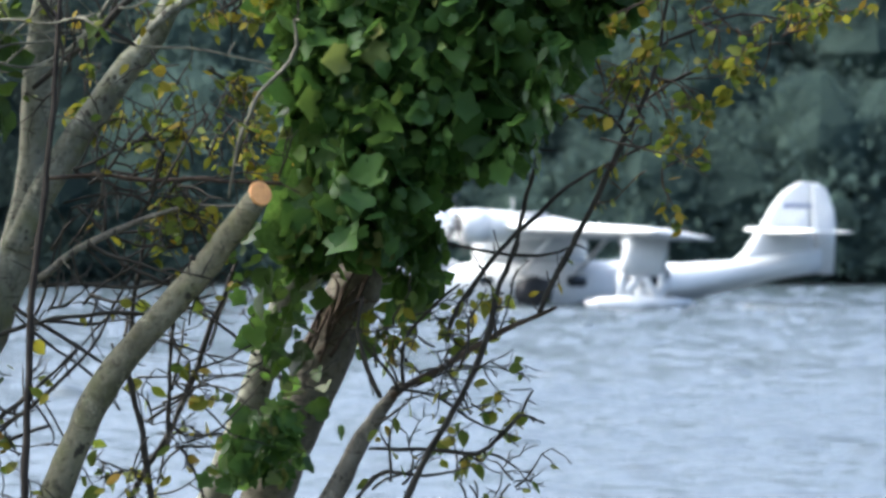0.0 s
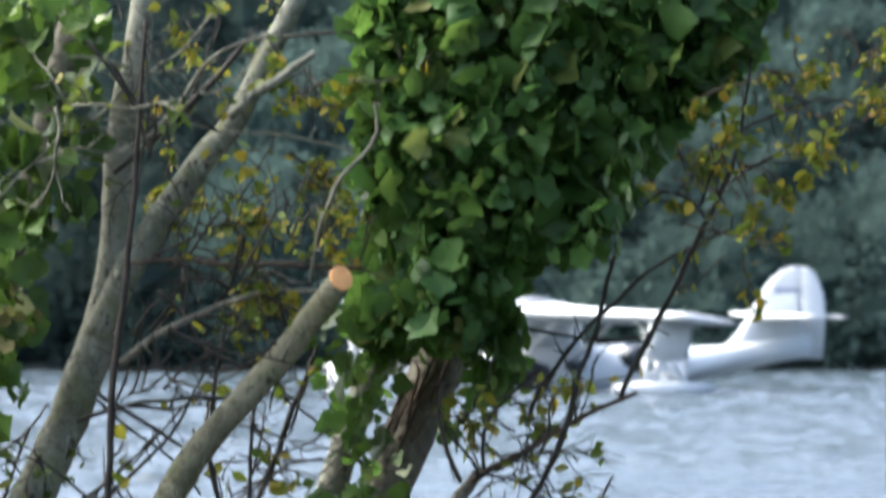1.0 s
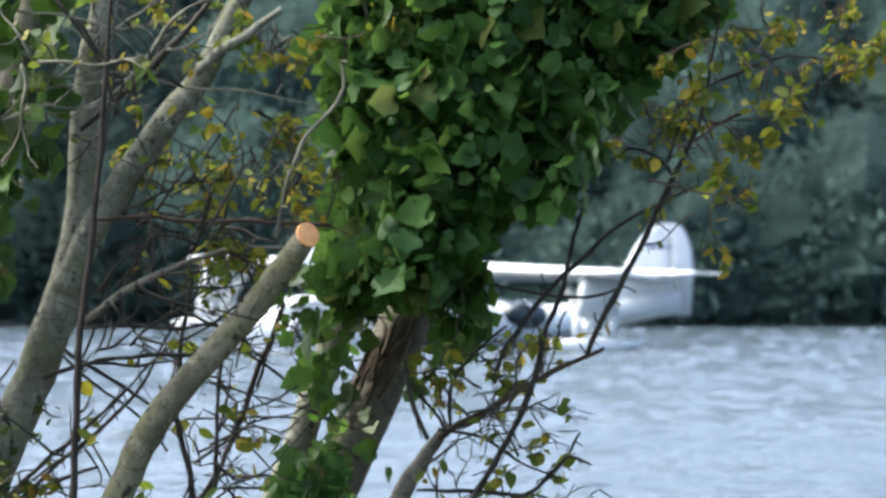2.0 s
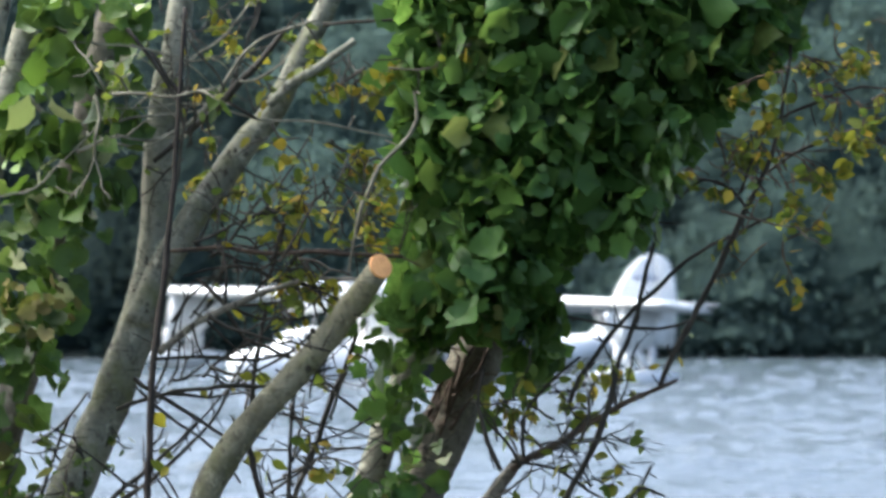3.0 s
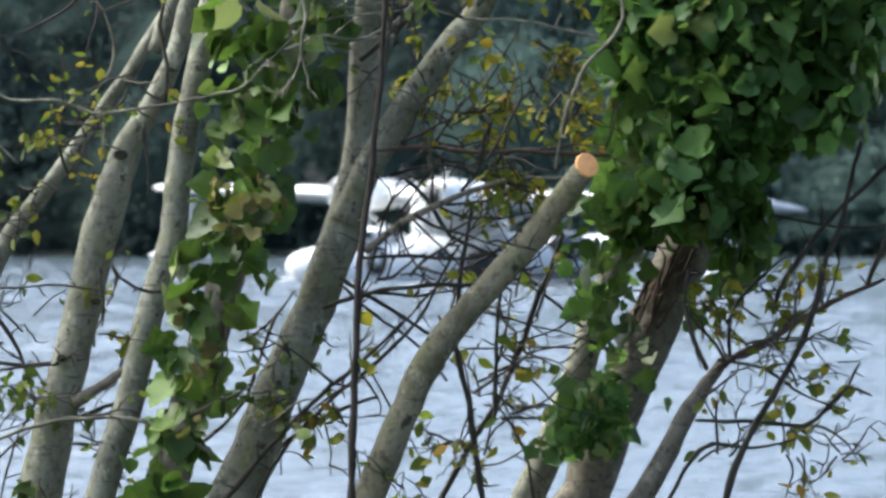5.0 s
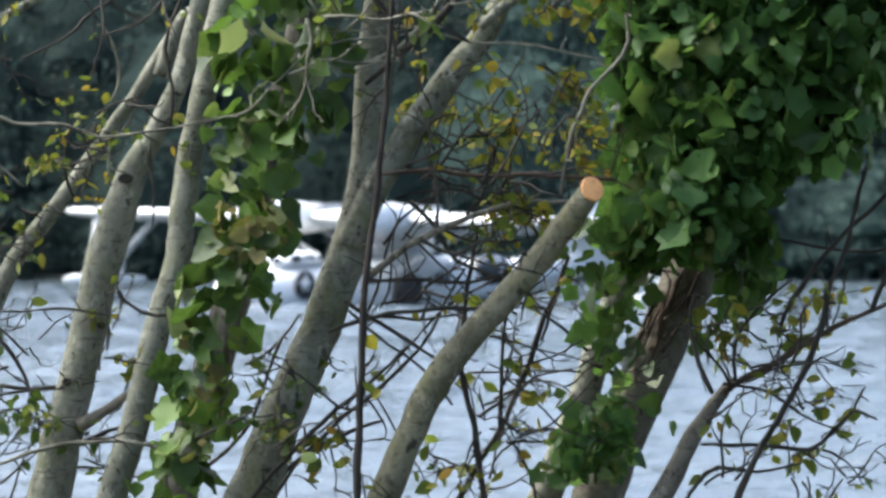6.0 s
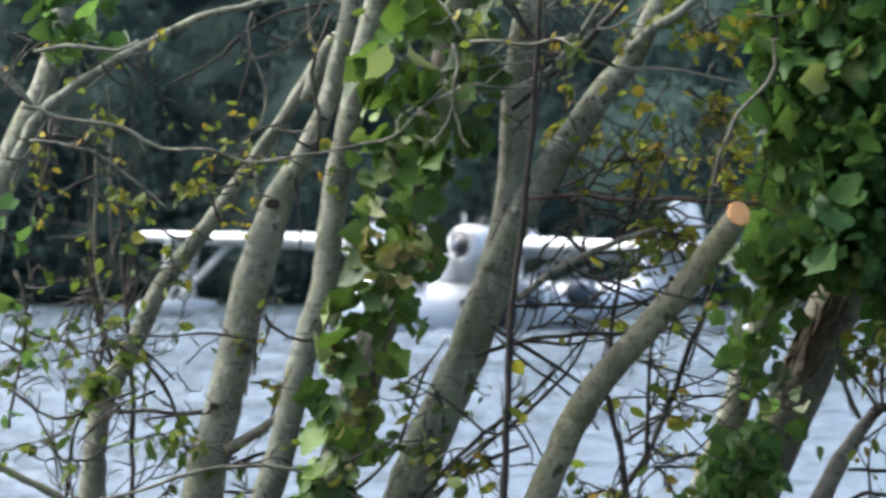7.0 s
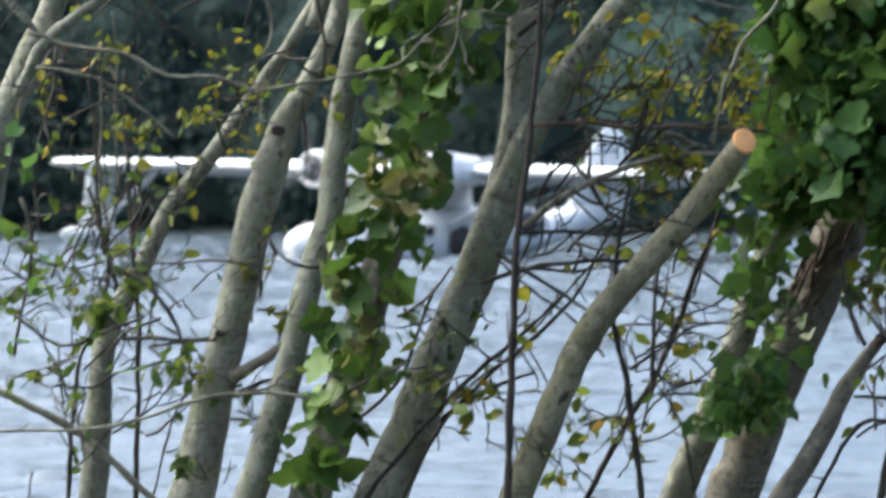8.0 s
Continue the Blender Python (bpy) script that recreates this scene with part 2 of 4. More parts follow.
def rooted(stem, depth, ground=0.05):
    """The stem's rows led on down into the ground, a little wider at the foot."""
    a, b = stem[0], stem[1]
    foot = 480 + (EYE - ground) * LENS / depth
    lean = (a[0] - b[0]) / max(20.0, a[1] - b[1]) * (foot - a[1])
    lean = max(-700.0, min(700.0, lean))
    drop = foot - a[1]
    return [(a[0] + lean * 0.72, foot, a[2] * 1.4), (a[0] + lean * 0.44, a[1] + drop * 0.5, a[2] * 1.1), (a[0] + lean * 0.15, a[1] + drop * 0.15, a[2] * 1.02)] + list(stem)


# ---- ground, lake, far shore ----
def land_height(x, y):
    """Near bank, lake bed, then the wooded hill behind the far shore."""
    if y < 14:
        return 0.55 - 0.045 * max(0.0, y) - max(0.0, y - 9.5) * 0.25 + 0.05 * noise.noise(Vector((x * 0.4, y * 0.4, 0)))
    if y < 292:
        return -1.5
    return -1.5 + min(1.0, (y - 292) / 3) * 1.8 + max(0.0, y - 295) * 0.42 * (1 if y < 420 else 0) + (52 if y >= 420 else 0) \
        + 1.0 * noise.noise(Vector((x * 0.03, y * 0.03, 3)))


def build_ground():
    xs = [-3000, -900, -300, -120] + [-90 + 6 * i for i in range(31)] + [120, 300, 900, 3000]
    ys = [-3000, -600, -60, -10, 0, 2, 4, 6, 8, 9, 10, 11, 12, 13, 14, 20, 292, 293, 294, 295, 296, 298, 302, 308, 316, 326, 338, 352, 370, 395, 420, 900, 4000]
    s = Shape()
    n = len(xs)
    s.add([(x, y, land_height(x, y)) for y in ys for x in xs],
          [(j * n + i, j * n + i + 1, (j + 1) * n + i + 1, (j + 1) * n + i) for j in range(len(ys) - 1) for i in range(n - 1)])
    tagged(part("ground", s, SOIL), "grassy lake bank and wooded hillside", "ground", kind="structure")


def build_water():
    """Wind-ruffled lake: real short-crested waves on a fan-shaped sheet, in one rigid piece that drifts."""
    ys, y = [10.5 + 1.6 * i for i in range(14)], 33.0
    while y < 300:
        ys.append(y)
        y += 0.075 + max(0.0, y - 40) * 0.0016
    fan = np.concatenate([[-8, -3, -1, -0.4, -0.22], np.arange(-0.18, 0.165, 0.0009), [0.2, 0.4, 1, 3, 8]])
    Y, F = np.meshgrid(np.array(ys), fan, indexing="ij")
    X = F * Y
    rng = np.random.default_rng(5)
    Z = np.zeros_like(X)
    near = np.clip((120 - Y) / 70, 0, 1)
    for length, high in ((3.4, 0.007), (2.3, 0.01), (1.6, 0.015), (1.1, 0.02), (0.75, 0.02), (0.5, 0.014), (0.34, 0.009)):
        for _ in range(7):
            g = -1.75 + rng.normal(0, 0.55)
            k = 2 * math.pi / (length * rng.uniform(0.75, 1.3))
            p = k * (X * math.cos(g) + Y * math.sin(g)) + rng.uniform(0, 6.28)
            p = p + 0.6 * np.sin(0.23 * k * X + rng.uniform(0, 6.28)) 
            high_here = high / 2.8 * (near if length < 0.8 else 1.0)
            Z += high_here * (1 - 2 * np.abs(np.sin(p / 2)) ** 1.3)
    # gusts: patches of rougher and calmer water
    Z *= 0.85 + 0.3 * np.sin(0.13 * X + 0.05 * Y) * np.sin(0.06 * Y + 1.3) + 1.0 * np.clip((Y - 90) / 140, 0, 1)
    # single steeper wavelets scattered over the chop
    for _ in range(1300):
        cy = 36 + 225 * rng.random() ** 0.9
        cx = rng.uniform(-0.17, 0.15) * cy
        wide, deep = rng.uniform(0.14, 0.36) * (1 + cy / 300), rng.uniform(0.1, 0.16) * (1 + cy / 200)
        high, skew = (0.25 + 0.5 * rng.random() ** 2) * deep * min(1.0, 0.55 + (cy - 36) / 90), rng.normal(0, 0.14)
        rows = slice(*np.searchsorted(ys, (cy - 1.5, cy + 1.5)))
        cols = slice(*np.searchsorted(fan, ((cx - 3 * wide) / cy, (cx + 3 * wide) / cy)))
        dx, dy = X[rows, cols] - cx, Y[rows, cols] - cy
        Z[rows, cols] += high * np.exp(-(dx / wide) ** 2 - ((dy - skew * dx) / deep) ** 2)
    n = len(fan)
    s = Shape()
    s.v = np.stack([X.ravel(), Y.ravel(), Z.ravel()], 1).tolist()
    i = np.arange((len(ys) - 1) * n).reshape(-1, n)[:, :-1].ravel()
    s.f = np.stack([i, i + 1, i + n + 1, i + n], 1).tolist()
    return tagged(part("water", s, WATER), "pale wind-ruffled lake water", "water", kind="structure")


def leaf_clumps(rng, high, wide, clumps, per, size):
    """A crown: leaf sprays in clumps over an uneven shell, with a dense heart."""
    s = Shape()
    for _ in range(clumps):
        g, h = rng.uniform(0, 6.283), rng.uniform(0.04, 1.0)
        r = wide * (0.35 + 0.65 * math.sin(math.pi * min(1.0, h ** 0.75))) * rng.uniform(0.6, 1.1)
        c = Vector((r * math.cos(g), r * math.sin(g), h * high))
        big = rng.uniform(0.5, 1.15) * wide * 0.34
        for _ in range(per):
            q = c + Vector((rng.gauss(0, big), rng.gauss(0, big), rng.gauss(0, big * 0.75)))
            out = ((q - c) * (0.7 / big) + Vector((c.x, c.y, 0)) * (0.8 / wide) + Vector((rng.gauss(0, 0.8), rng.gauss(0, 0.8), rng.gauss(0.15, 0.8)))).normalized()
            u = out.cross(Vector((rng.gauss(0, 1), rng.gauss(0, 1), rng.gauss(0, 1)))).normalized()
            w = out.cross(u)
            a = size * rng.uniform(0.5, 1.3)
            s.add([q - u * a, q - w * a * 0.55, q + u * a, q + w * a * 0.55], [(0, 1, 2, 3)])
    return s


def heart(rng, high, wide):
    s = Shape()
    n, m = 9, 7
    for j in range(m + 1):
        for i in range(n):
            h = j / m
            r = wide * 1.12 * math.sin(math.pi * min(0.97, 0.06 + 0.9 * h)) * rng.uniform(0.75, 1.1)
            g = 2 * math.pi * i / n
            s.v.append((r * math.cos(g), r * math.sin(g), high * (0.02 + 0.93 * h)))
    s.f = [(j * n + i, j * n + (i + 1) % n, (j + 1) * n + (i + 1) % n, (j + 1) * n + i) for j in range(m) for i in range(n)]
    return s


def build_far_woods():
    rng = random.Random(11)
    kinds = []
    for k in range(6):
        high, wide = rng.uniform(7.5, 11), rng.uniform(2.6, 3.8)
        crown = leaf_clumps(rng, high, wide, 70, 78, 0.2)
        inner = heart(rng, high, wide)
        crown.add(inner.v, inner.f)
        trunk = Shape()
        tube(trunk, [(Vector((0, 0, -1.5)), 0.28), (Vector((0.1, 0, 1.5)), 0.2), (Vector((0, 0.1, high * 0.7)), 0.08)], 1.0, 7)
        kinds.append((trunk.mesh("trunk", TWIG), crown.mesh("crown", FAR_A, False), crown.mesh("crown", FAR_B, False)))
    bushes = []
    twist = Shape()
    tube(twist, [(Vector((0, 0, -0.6)), 0.12), (Vector((0.1, 0.05, 0.6)), 0.09), (Vector((0.3, 0, 1.6)), 0.04)], 0.4, 6)
    stem = twist.mesh("stem", TWIG)
    for k in range(3):
        b = leaf_clumps(rng, 2.6, 1.9, 30, 40, 0.18)
        inner = heart(rng, 2.4, 1.8)
        b.add(inner.v, inner.f)
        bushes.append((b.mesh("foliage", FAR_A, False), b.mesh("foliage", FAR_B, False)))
    for row, (y, step, grow) in enumerate(((298, 4.6, 0.85), (304, 4.8, 1.0), (312, 5.2, 1.1), (322, 5.6, 1.1), (334, 6.0, 1.15), (348, 6.5, 1.2), (364, 7, 1.25), (384, 8, 1.3))):
        x = -56 + rng.uniform(0, 3)
        while x < 54:
            trunk, pale, dark = rng.choice(kinds)
            px, py = x + rng.gauss(0, 0.8), y + rng.gauss(0, 1.3)
            # same crowns throughout; the left stretch takes the darker haze-tinted leaf colour
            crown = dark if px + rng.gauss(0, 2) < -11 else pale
            label = "very dark haze-tinted tree in the wood on the far shore" if crown == dark else "dull haze-tinted broadleaf tree in the wood on the far shore"
            tree = thing("tree", label, "tree", (px, py, land_height(px, py)), "far shore wood")
            tree.rotation_euler = (0, 0, rng.uniform(0, 6.28))
            k = grow * rng.uniform(0.8, 1.2)
            tree.scale = (k, k, k * rng.uniform(0.9, 1.15))
            for name, me in (("trunk", trunk), ("crown", crown)):
                new(name, me).parent = tree
            x += step * rng.uniform(0.75, 1.25)
    for x in [-60 + 2.9 * i for i in range(42)]:
        bush = thing("bush", "tall dark shrub at the edge of the far wood", "bush", (x + rng.gauss(0, 0.5), 297.6 + rng.gauss(0, 0.4), 0.6), "far shore shrubs")
        bush.rotation_euler = (0, 0, rng.uniform(0, 6.28))
        k = rng.uniform(1.3, 2.0)
        bush.scale = (k, k, k * rng.uniform(1.0, 1.4))
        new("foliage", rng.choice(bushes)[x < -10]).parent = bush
        new("stem", stem).parent = bush
    x = -66
    while x < 64:
        bush = thing("bush", "low dark bush overhanging the far waterline", "bush", (x, 295.6 + rng.gauss(0, 0.4), 0.05), "far shore bushes")
        bush.rotation_euler = (0, 0, rng.uniform(0, 6.28))
        k = rng.uniform(0.7, 1.25)
        bush.scale = (k, k, k)
        new("foliage", rng.choice(bushes)[x < -9]).parent = bush
        new("stem", stem).parent = bush
        x += rng.uniform(1.8, 2.9)


# ---- the flying boat: nose to +x, port to +y, z = 0 at the waterline, x = 0 at the wing ----
def loft(sections, n=20):
    """A hull through sections (x, half width, bottom, top)."""
    s = Shape()
    for x, w, lo, hi in sections:
        for i in range(n):
            g = 2 * math.pi * i / n
            c, d = math.cos(g), math.sin(g)
            y = w * math.copysign(abs(c) ** 0.75, c)
            mid = lo + (hi - lo) * 0.42
            z = mid + (hi - mid) * d ** 0.85 if d > 0 else mid - (mid - lo) * (1 - abs(c)) ** 0.9
            s.v.append((x, y, z))
    m = len(sections)
    s.f = [(j * n + i, j * n + (i + 1) % n, (j + 1) * n + (i + 1) % n, (j + 1) * n + i) for j in range(m - 1) for i in range(n)]
    s.f += [tuple(range(n))[::-1], tuple(range((m - 1) * n, m * n))]
    return s


def foil(stations, flat=True, n=9, tilt=0.0):
    """A wing or fin through stations (span place, leading x, trailing x, rise, thickness). flat: span along y, else along z."""
    s = Shape()
    prof = []
    for i in range(n):
        t = i / (n - 1)
        prof.append((t, 0.5 * math.sqrt(max(0.0, t * (1 - t))) * (1.6 - 1.1 * t)))
    ring = [(t, h) for t, h in prof] + [(t, -0.6 * h if flat else -h) for t, h in prof[-2:0:-1]]
    k = len(ring)
    for sp, lead, trail, rise, thick in stations:
        for t, h in ring:
            x, off = lead + (trail - lead) * t, h * thick * 2
            s.v.append((x, sp, rise + off + tilt * (x + 0.2)) if flat else (x, off + rise, sp))
    m = len(stations)
    s.f = [(j * k + i, j * k + (i + 1) % k, (j + 1) * k + (i + 1) % k, (j + 1) * k + i) for j in range(m - 1) for i in range(k)]
    s.f += [tuple(range(k))[::-1], tuple(range((m - 1) * k, m * k))]
    return s


def under_skin(stations, tilt, n=9):
    """A wing's lower skin that carries its painted shade, a few millimetres proud of it."""
    s = Shape()
    for sp, lead, trail, rise, thick in stations:
        for low in (0.006, -0.02):
            for i in range(n):
                t = 0.05 + 0.93 * i / (n - 1)
                h = 0.5 * math.sqrt(t * (1 - t)) * (1.6 - 1.1 * t)
                x = lead + (trail - lead) * t
                s.v.append((x, sp, rise - 1.2 * h * thick + tilt * (x + 0.2) - low))
    m, k = len(stations), 2 * n
    for j in range(m - 1):
        a, b = j * k, (j + 1) * k
        s.f += [(a + i, a + i + 1, b + i + 1, b + i) for i in range(n - 1)]
        s.f += [(a + n + i, b + n + i, b + n + i + 1, a + n + i + 1) for i in range(n - 1)]
        s.f += [(a, b, b + n, a + n), (a + n - 1, a + k - 1, b + k - 1, b + n - 1)]
    s.f += [tuple(range(n)) + tuple(range(k - 1, n - 1, -1)), tuple(range((m - 1) * k + n - 1, (m - 1) * k - 1, -1)) + tuple(range((m - 1) * k + n, m * k))]
    return s


def turned(profile, n=18, origin=(0, 0, 0), axis="x"):
    """A body of revolution along x from (x, radius) pairs."""
    s = Shape()
    for x, r in profile:
        for i in range(n):
            g = 2 * math.pi * i / n
            s.v.append((origin[0] + x, origin[1] + r * math.cos(g), origin[2] + r * math.sin(g)))
    m = len(profile)
    s.f = [(j * n + i, j * n + (i + 1) % n, (j + 1) * n + (i + 1) % n, (j + 1) * n + i) for j in range(m - 1) for i in range(n)]
    s.f += [tuple(range(n))[::-1], tuple(range((m - 1) * n, m * n))]
    return s


def rod(a, b, r, flat=1.0):
    """A streamlined strut from a to b."""
    a, b = Vector(a), Vector(b)
    ax = (b - a).normalized()
    u = Vector((1, 0, 0))
    u = (u - ax * u.dot(ax)).normalized()
    w = ax.cross(u)
    s = Shape()
    for q in (a, b):
        for i in range(10):
            g = 2 * math.pi * i / 10
            s.v.append(tuple(q + u * (r * flat * math.cos(g)) + w * (r * math.sin(g))))
    s.f = [(i, (i + 1) % 10, 10 + (i + 1) % 10, 10 + i) for i in range(10)] + [tuple(range(10))[::-1], tuple(range(10, 20))]
    return s


def plate(x0, x1, z0, z1, y, bulge=0.0):
    """A thin raised panel on the hull's side, rounded at the corners."""
    s = Shape()
    cx, cz, w, h = (x0 + x1) / 2, (z0 + z1) / 2, abs(x1 - x0) / 2, (z1 - z0) / 2
    n = 16
    for off in (0.0, math.copysign(0.03 + bulge, y)):
        for i in range(n):
            g = 2 * math.pi * i / n
            c, d = math.cos(g), math.sin(g)
            s.v.append((cx + w * math.copysign(abs(c) ** 0.5, c), y + off, cz + h * math.copysign(abs(d) ** 0.5, d)))
    s.f = [(i, (i + 1) % n, n + (i + 1) % n, n + i) for i in range(n)] + [tuple(range(n))[::-1], tuple(range(n, 2 * n))]
    return s


def disc(x, z, r, y, points=0):
    """A thin round plate on the hull's side, or a star of that many points."""
    s = Shape()
    n = points * 2 if points else 24
    for off in (0.0, math.copysign(0.03, y)):
        for i in range(n):
            g = 2 * math.pi * i / n + math.pi / 2
            k = r * (0.42 if points and i % 2 else 1.0)
            s.v.append((x + k * math.cos(g), y + off, z + k * math.sin(g)))
    s.f = [(i, (i + 1) % n, n + (i + 1) % n, n + i) for i in range(n)] + [tuple(range(n))[::-1], tuple(range(n, 2 * n))]
    return s


HULL = [(7.95, 0.14, 0.35, 0.64), (7.75, 0.5, 0.0, 0.88), (7.25, 0.85, -0.35, 1.04), (6.4, 1.15, -0.65, 1.18), (5.2, 1.38, -0.85, 1.3),
        (3.6, 1.5, -0.95, 1.42), (2.0, 1.55, -1.0, 1.6), (0.0, 1.55, -1.02, 1.65), (-1.6, 1.5, -1.0, 1.65), (-1.7, 1.5, -0.75, 1.65),
        (-4.0, 1.3, -0.45, 1.58), (-6.0, 1.0, 0.0, 1.52), (-8.0, 0.62, 0.5, 1.62), (-10.2, 0.36, 0.95, 1.9), (-11.7, 0.14, 1.15, 2.1)]


def build_flying_boat():
    boat = thing("flying_boat", "white twin-engined flying boat taxiing on the lake", "seaplane")
    hull = part("hull", loft(HULL), WHITE, boat)
    # cockpit canopy with its panes
    canopy = part("canopy", loft([(5.9, 0.35, 1.1, 1.35), (5.4, 0.72, 1.1, 1.72), (4.7, 0.82, 1.1, 1.86), (3.9, 0.8, 1.1, 1.84), (3.0, 0.5, 1.2, 1.62)], 16), WHITE, boat)
    for side in (1, -1):
        for x0, x1 in ((5.35, 4.85), (4.75, 4.2), (4.1, 3.6)):
            part("pane", plate(x0, x1, 1.46, 1.72, side * 0.74), GLAZING, canopy)
        part("pane", rod((5.72, side * 0.1, 1.5), (5.62, side * 0.5, 1.5), 0.13), GLAZING, canopy)
    hatch = part("bow_hatch", loft([(7.3, 0.15, 0.8, 0.95), (7.1, 0.3, 0.8, 1.04), (6.6, 0.36, 0.8, 1.14), (6.2, 0.3, 0.8, 1.16)], 12), WHITE, boat)
    part("pane", rod((7.16, -0.18, 0.98), (7.16, 0.18, 0.98), 0.06), GLAZING, hatch)
    for side in (1, -1):
        # waist blister, wheel bay with its wheel, side windows, round mark on the bow
        blister = part("blister", turned([(-1.0, 0.05), (-0.8, 0.36), (-0.3, 0.56), (0.3, 0.56), (0.8, 0.36), (1.0, 0.05)], 16, (-4.2, side * 1.0, 1.15)), GLAZING, boat, "dark glazed waist blister")
        part("frame_rib", turned([(-0.02, 0.565), (0.02, 0.565)], 16, (-4.2, side * 1.0, 1.15)), WHITE, blister)
        part("window", plate(2.6, 2.0, 0.75, 1.1, side * 1.5), GLAZING, boat)
        part("window", plate(-0.9, -1.7, 0.7, 1.1, side * 1.48), GLAZING, boat)
        bay = part("wheel_bay", plate(1.2, -0.3, 0.02, 1.0, side * 1.54), DARK, boat, "dark recessed wheel bay")
        w = turned([(-0.14, 0.05), (-0.14, 0.5), (-0.06, 0.58), (0.06, 0.58), (0.14, 0.5), (0.14, 0.05)], 20)
        w.v = [(p[1] + 0.45, p[0] + side * 1.6, p[2] + 0.52) for p in w.v]
        part("wheel", w, DARK, bay, "black tyre")
        mark = part("bow_mark", disc(5.25, 0.7, 0.5, side * 1.37), DARK, boat, "dark round mark with a white star on the bow")
        part("star", disc(5.25, 0.7, 0.36, side * 1.42, 5), WHITE, mark, "white star")
    # pylon and wing
    part("pylon", loft([(2.3, 0.1, 1.4, 2.8), (1.9, 0.45, 1.4, 2.85), (0.4, 0.55, 1.4, 2.85), (-1.4, 0.45, 1.4, 2.75), (-2.2, 0.1, 1.4, 2.65)], 14), WHITE, boat)
    wing_rows = [(-15.9, 1.2, -1.05, 2.84, 0.2), (-15.5, 1.5, -1.45, 2.82, 0.33), (-9.5, 1.85, -2.1, 2.78, 0.47), (-4.5, 2.1, -2.45, 2.74, 0.62),
                       (4.5, 2.1, -2.45, 2.74, 0.62), (9.5, 1.85, -2.1, 2.78, 0.47), (15.5, 1.5, -1.45, 2.82, 0.33), (15.9, 1.2, -1.05, 2.84, 0.2)]
    wing = part("wing", foil(wing_rows, tilt=0.1), WHITE, boat)
    # added skin: the wing's underside shade as a grey colour
    part("wing_underside", under_skin(wing_rows, 0.1), UNDER_SHADE, wing, "wing underside with its shade painted in pale grey")
    for side in (1, -1):
        part("aileron", foil([(side * 9.2, -1.62, -2.2, 2.8, 0.16), (side * 14.2, -1.1, -1.6, 2.81, 0.13)], n=6, tilt=0.1), GREY, boat, "pale grey fabric aileron")
        for x in (0.9, -1.3):
            part("wing_strut", rod((x, side * 1.35, 1.15), (x, side * 5.0, 2.65), 0.05, 2.0), WHITE, boat)
        # engine: nacelle, cowling, open front with cylinders, hub and blades
        nac = part("nacelle", turned([(-2.6, 0.05), (-1.6, 0.3), (0.0, 0.5), (1.2, 0.6), (1.9, 0.62)], 20, (1.2, side * 2.45, 2.95)), WHITE, boat)
        part("cowling", turned([(0.0, 0.62), (0.5, 0.65), (0.95, 0.63), (1.08, 0.56), (1.08, 0.48), (0.5, 0.46)], 20, (2.6, side * 2.45, 2.95)), WHITE, nac)
        part("engine_face", turned([(0, 0.05), (0, 0.47), (0.14, 0.47), (0.2, 0.24), (0.3, 0.2), (0.32, 0.02)], 20, (3.52, side * 2.45, 2.95)), DARK, nac, "dark radial engine face")
        for k in (-0.5, 0.5):
            part("exhaust", rod((1.6, side * 2.45 + k, 3.3), (0.4, side * 2.45 + k, 3.38), 0.1), GREY, nac)
    # floats on their legs, lowered near the tips
    for side in (1, -1):
        y = side * 14.0
        fl = loft([(2.6, 0.05, 0.25, 0.42), (2.0, 0.3, 0.0, 0.55), (1.0, 0.42, -0.18, 0.6), (0.0, 0.42, -0.2, 0.6), (-1.0, 0.3, 0.02, 0.55), (-2.0, 0.06, 0.3, 0.45)], 14)
        fl.v = [(p[0] * 0.86 + 0.55, p[1] + y, p[2] + 0.12) for p in fl.v]
        f = part("wing_float", fl, WHITE, boat)
        part("leg_fairing", foil([(1.4, 1.6, -0.1, y, 0.16), (2.8, 1.4, -0.3, y, 0.14)], flat=False), WHITE, f)
        for x0, x1 in ((1.55, 1.5), (0.05, 0.0), (1.5, 0.75), (0.1, 0.75)):
            part("leg_strut", rod((x0, y, 0.55), (x1, y, 1.5), 0.08, 1.8), WHITE, f)
        part("brace", rod((0.75, y, 0.62), (0.6, side * 11.6, 2.68), 0.08, 2.2), WHITE, f)
    # tail
    fin = part("fin", foil([(1.2, -7.6, -11.65, 0, 0.3), (1.95, -8.5, -11.55, 0, 0.26), (3.0, -9.25, -11.35, 0, 0.2), (3.6, -9.6, -11.3, 0, 0.17),
                            (4.1, -10.0, -11.3, 0, 0.14), (4.45, -10.45, -11.3, 0, 0.1), (4.62, -10.9, -11.3, 0, 0.05)], flat=False), WHITE, boat)
    part("rudder", foil([(1.1, -11.6, -12.25, 0, 0.1), (2.9, -11.37, -12.35, 0, 0.1), (3.6, -11.32, -12.25, 0, 0.09), (4.1, -11.32, -12.05, 0, 0.08), (4.42, -11.32, -11.85, 0, 0.06), (4.6, -11.32, -11.5, 0, 0.04)], flat=False), WHITE, boat)
    for side in (1, -1):
        part("tailplane", foil([(side * 0.05, -9.2, -11.1, 2.72, 0.24), (side * 2.7, -9.65, -11.15, 2.75, 0.18), (side * 3.6, -9.95, -11.1, 2.77, 0.1)]), WHITE, boat)
        part("elevator", foil([(side * 0.3, -11.15, -12.1, 2.71, 0.12), (side * 2.8, -11.18, -12.0, 2.74, 0.1), (side * 3.55, -11.15, -11.6, 2.76, 0.06)], n=6), WHITE, boat)
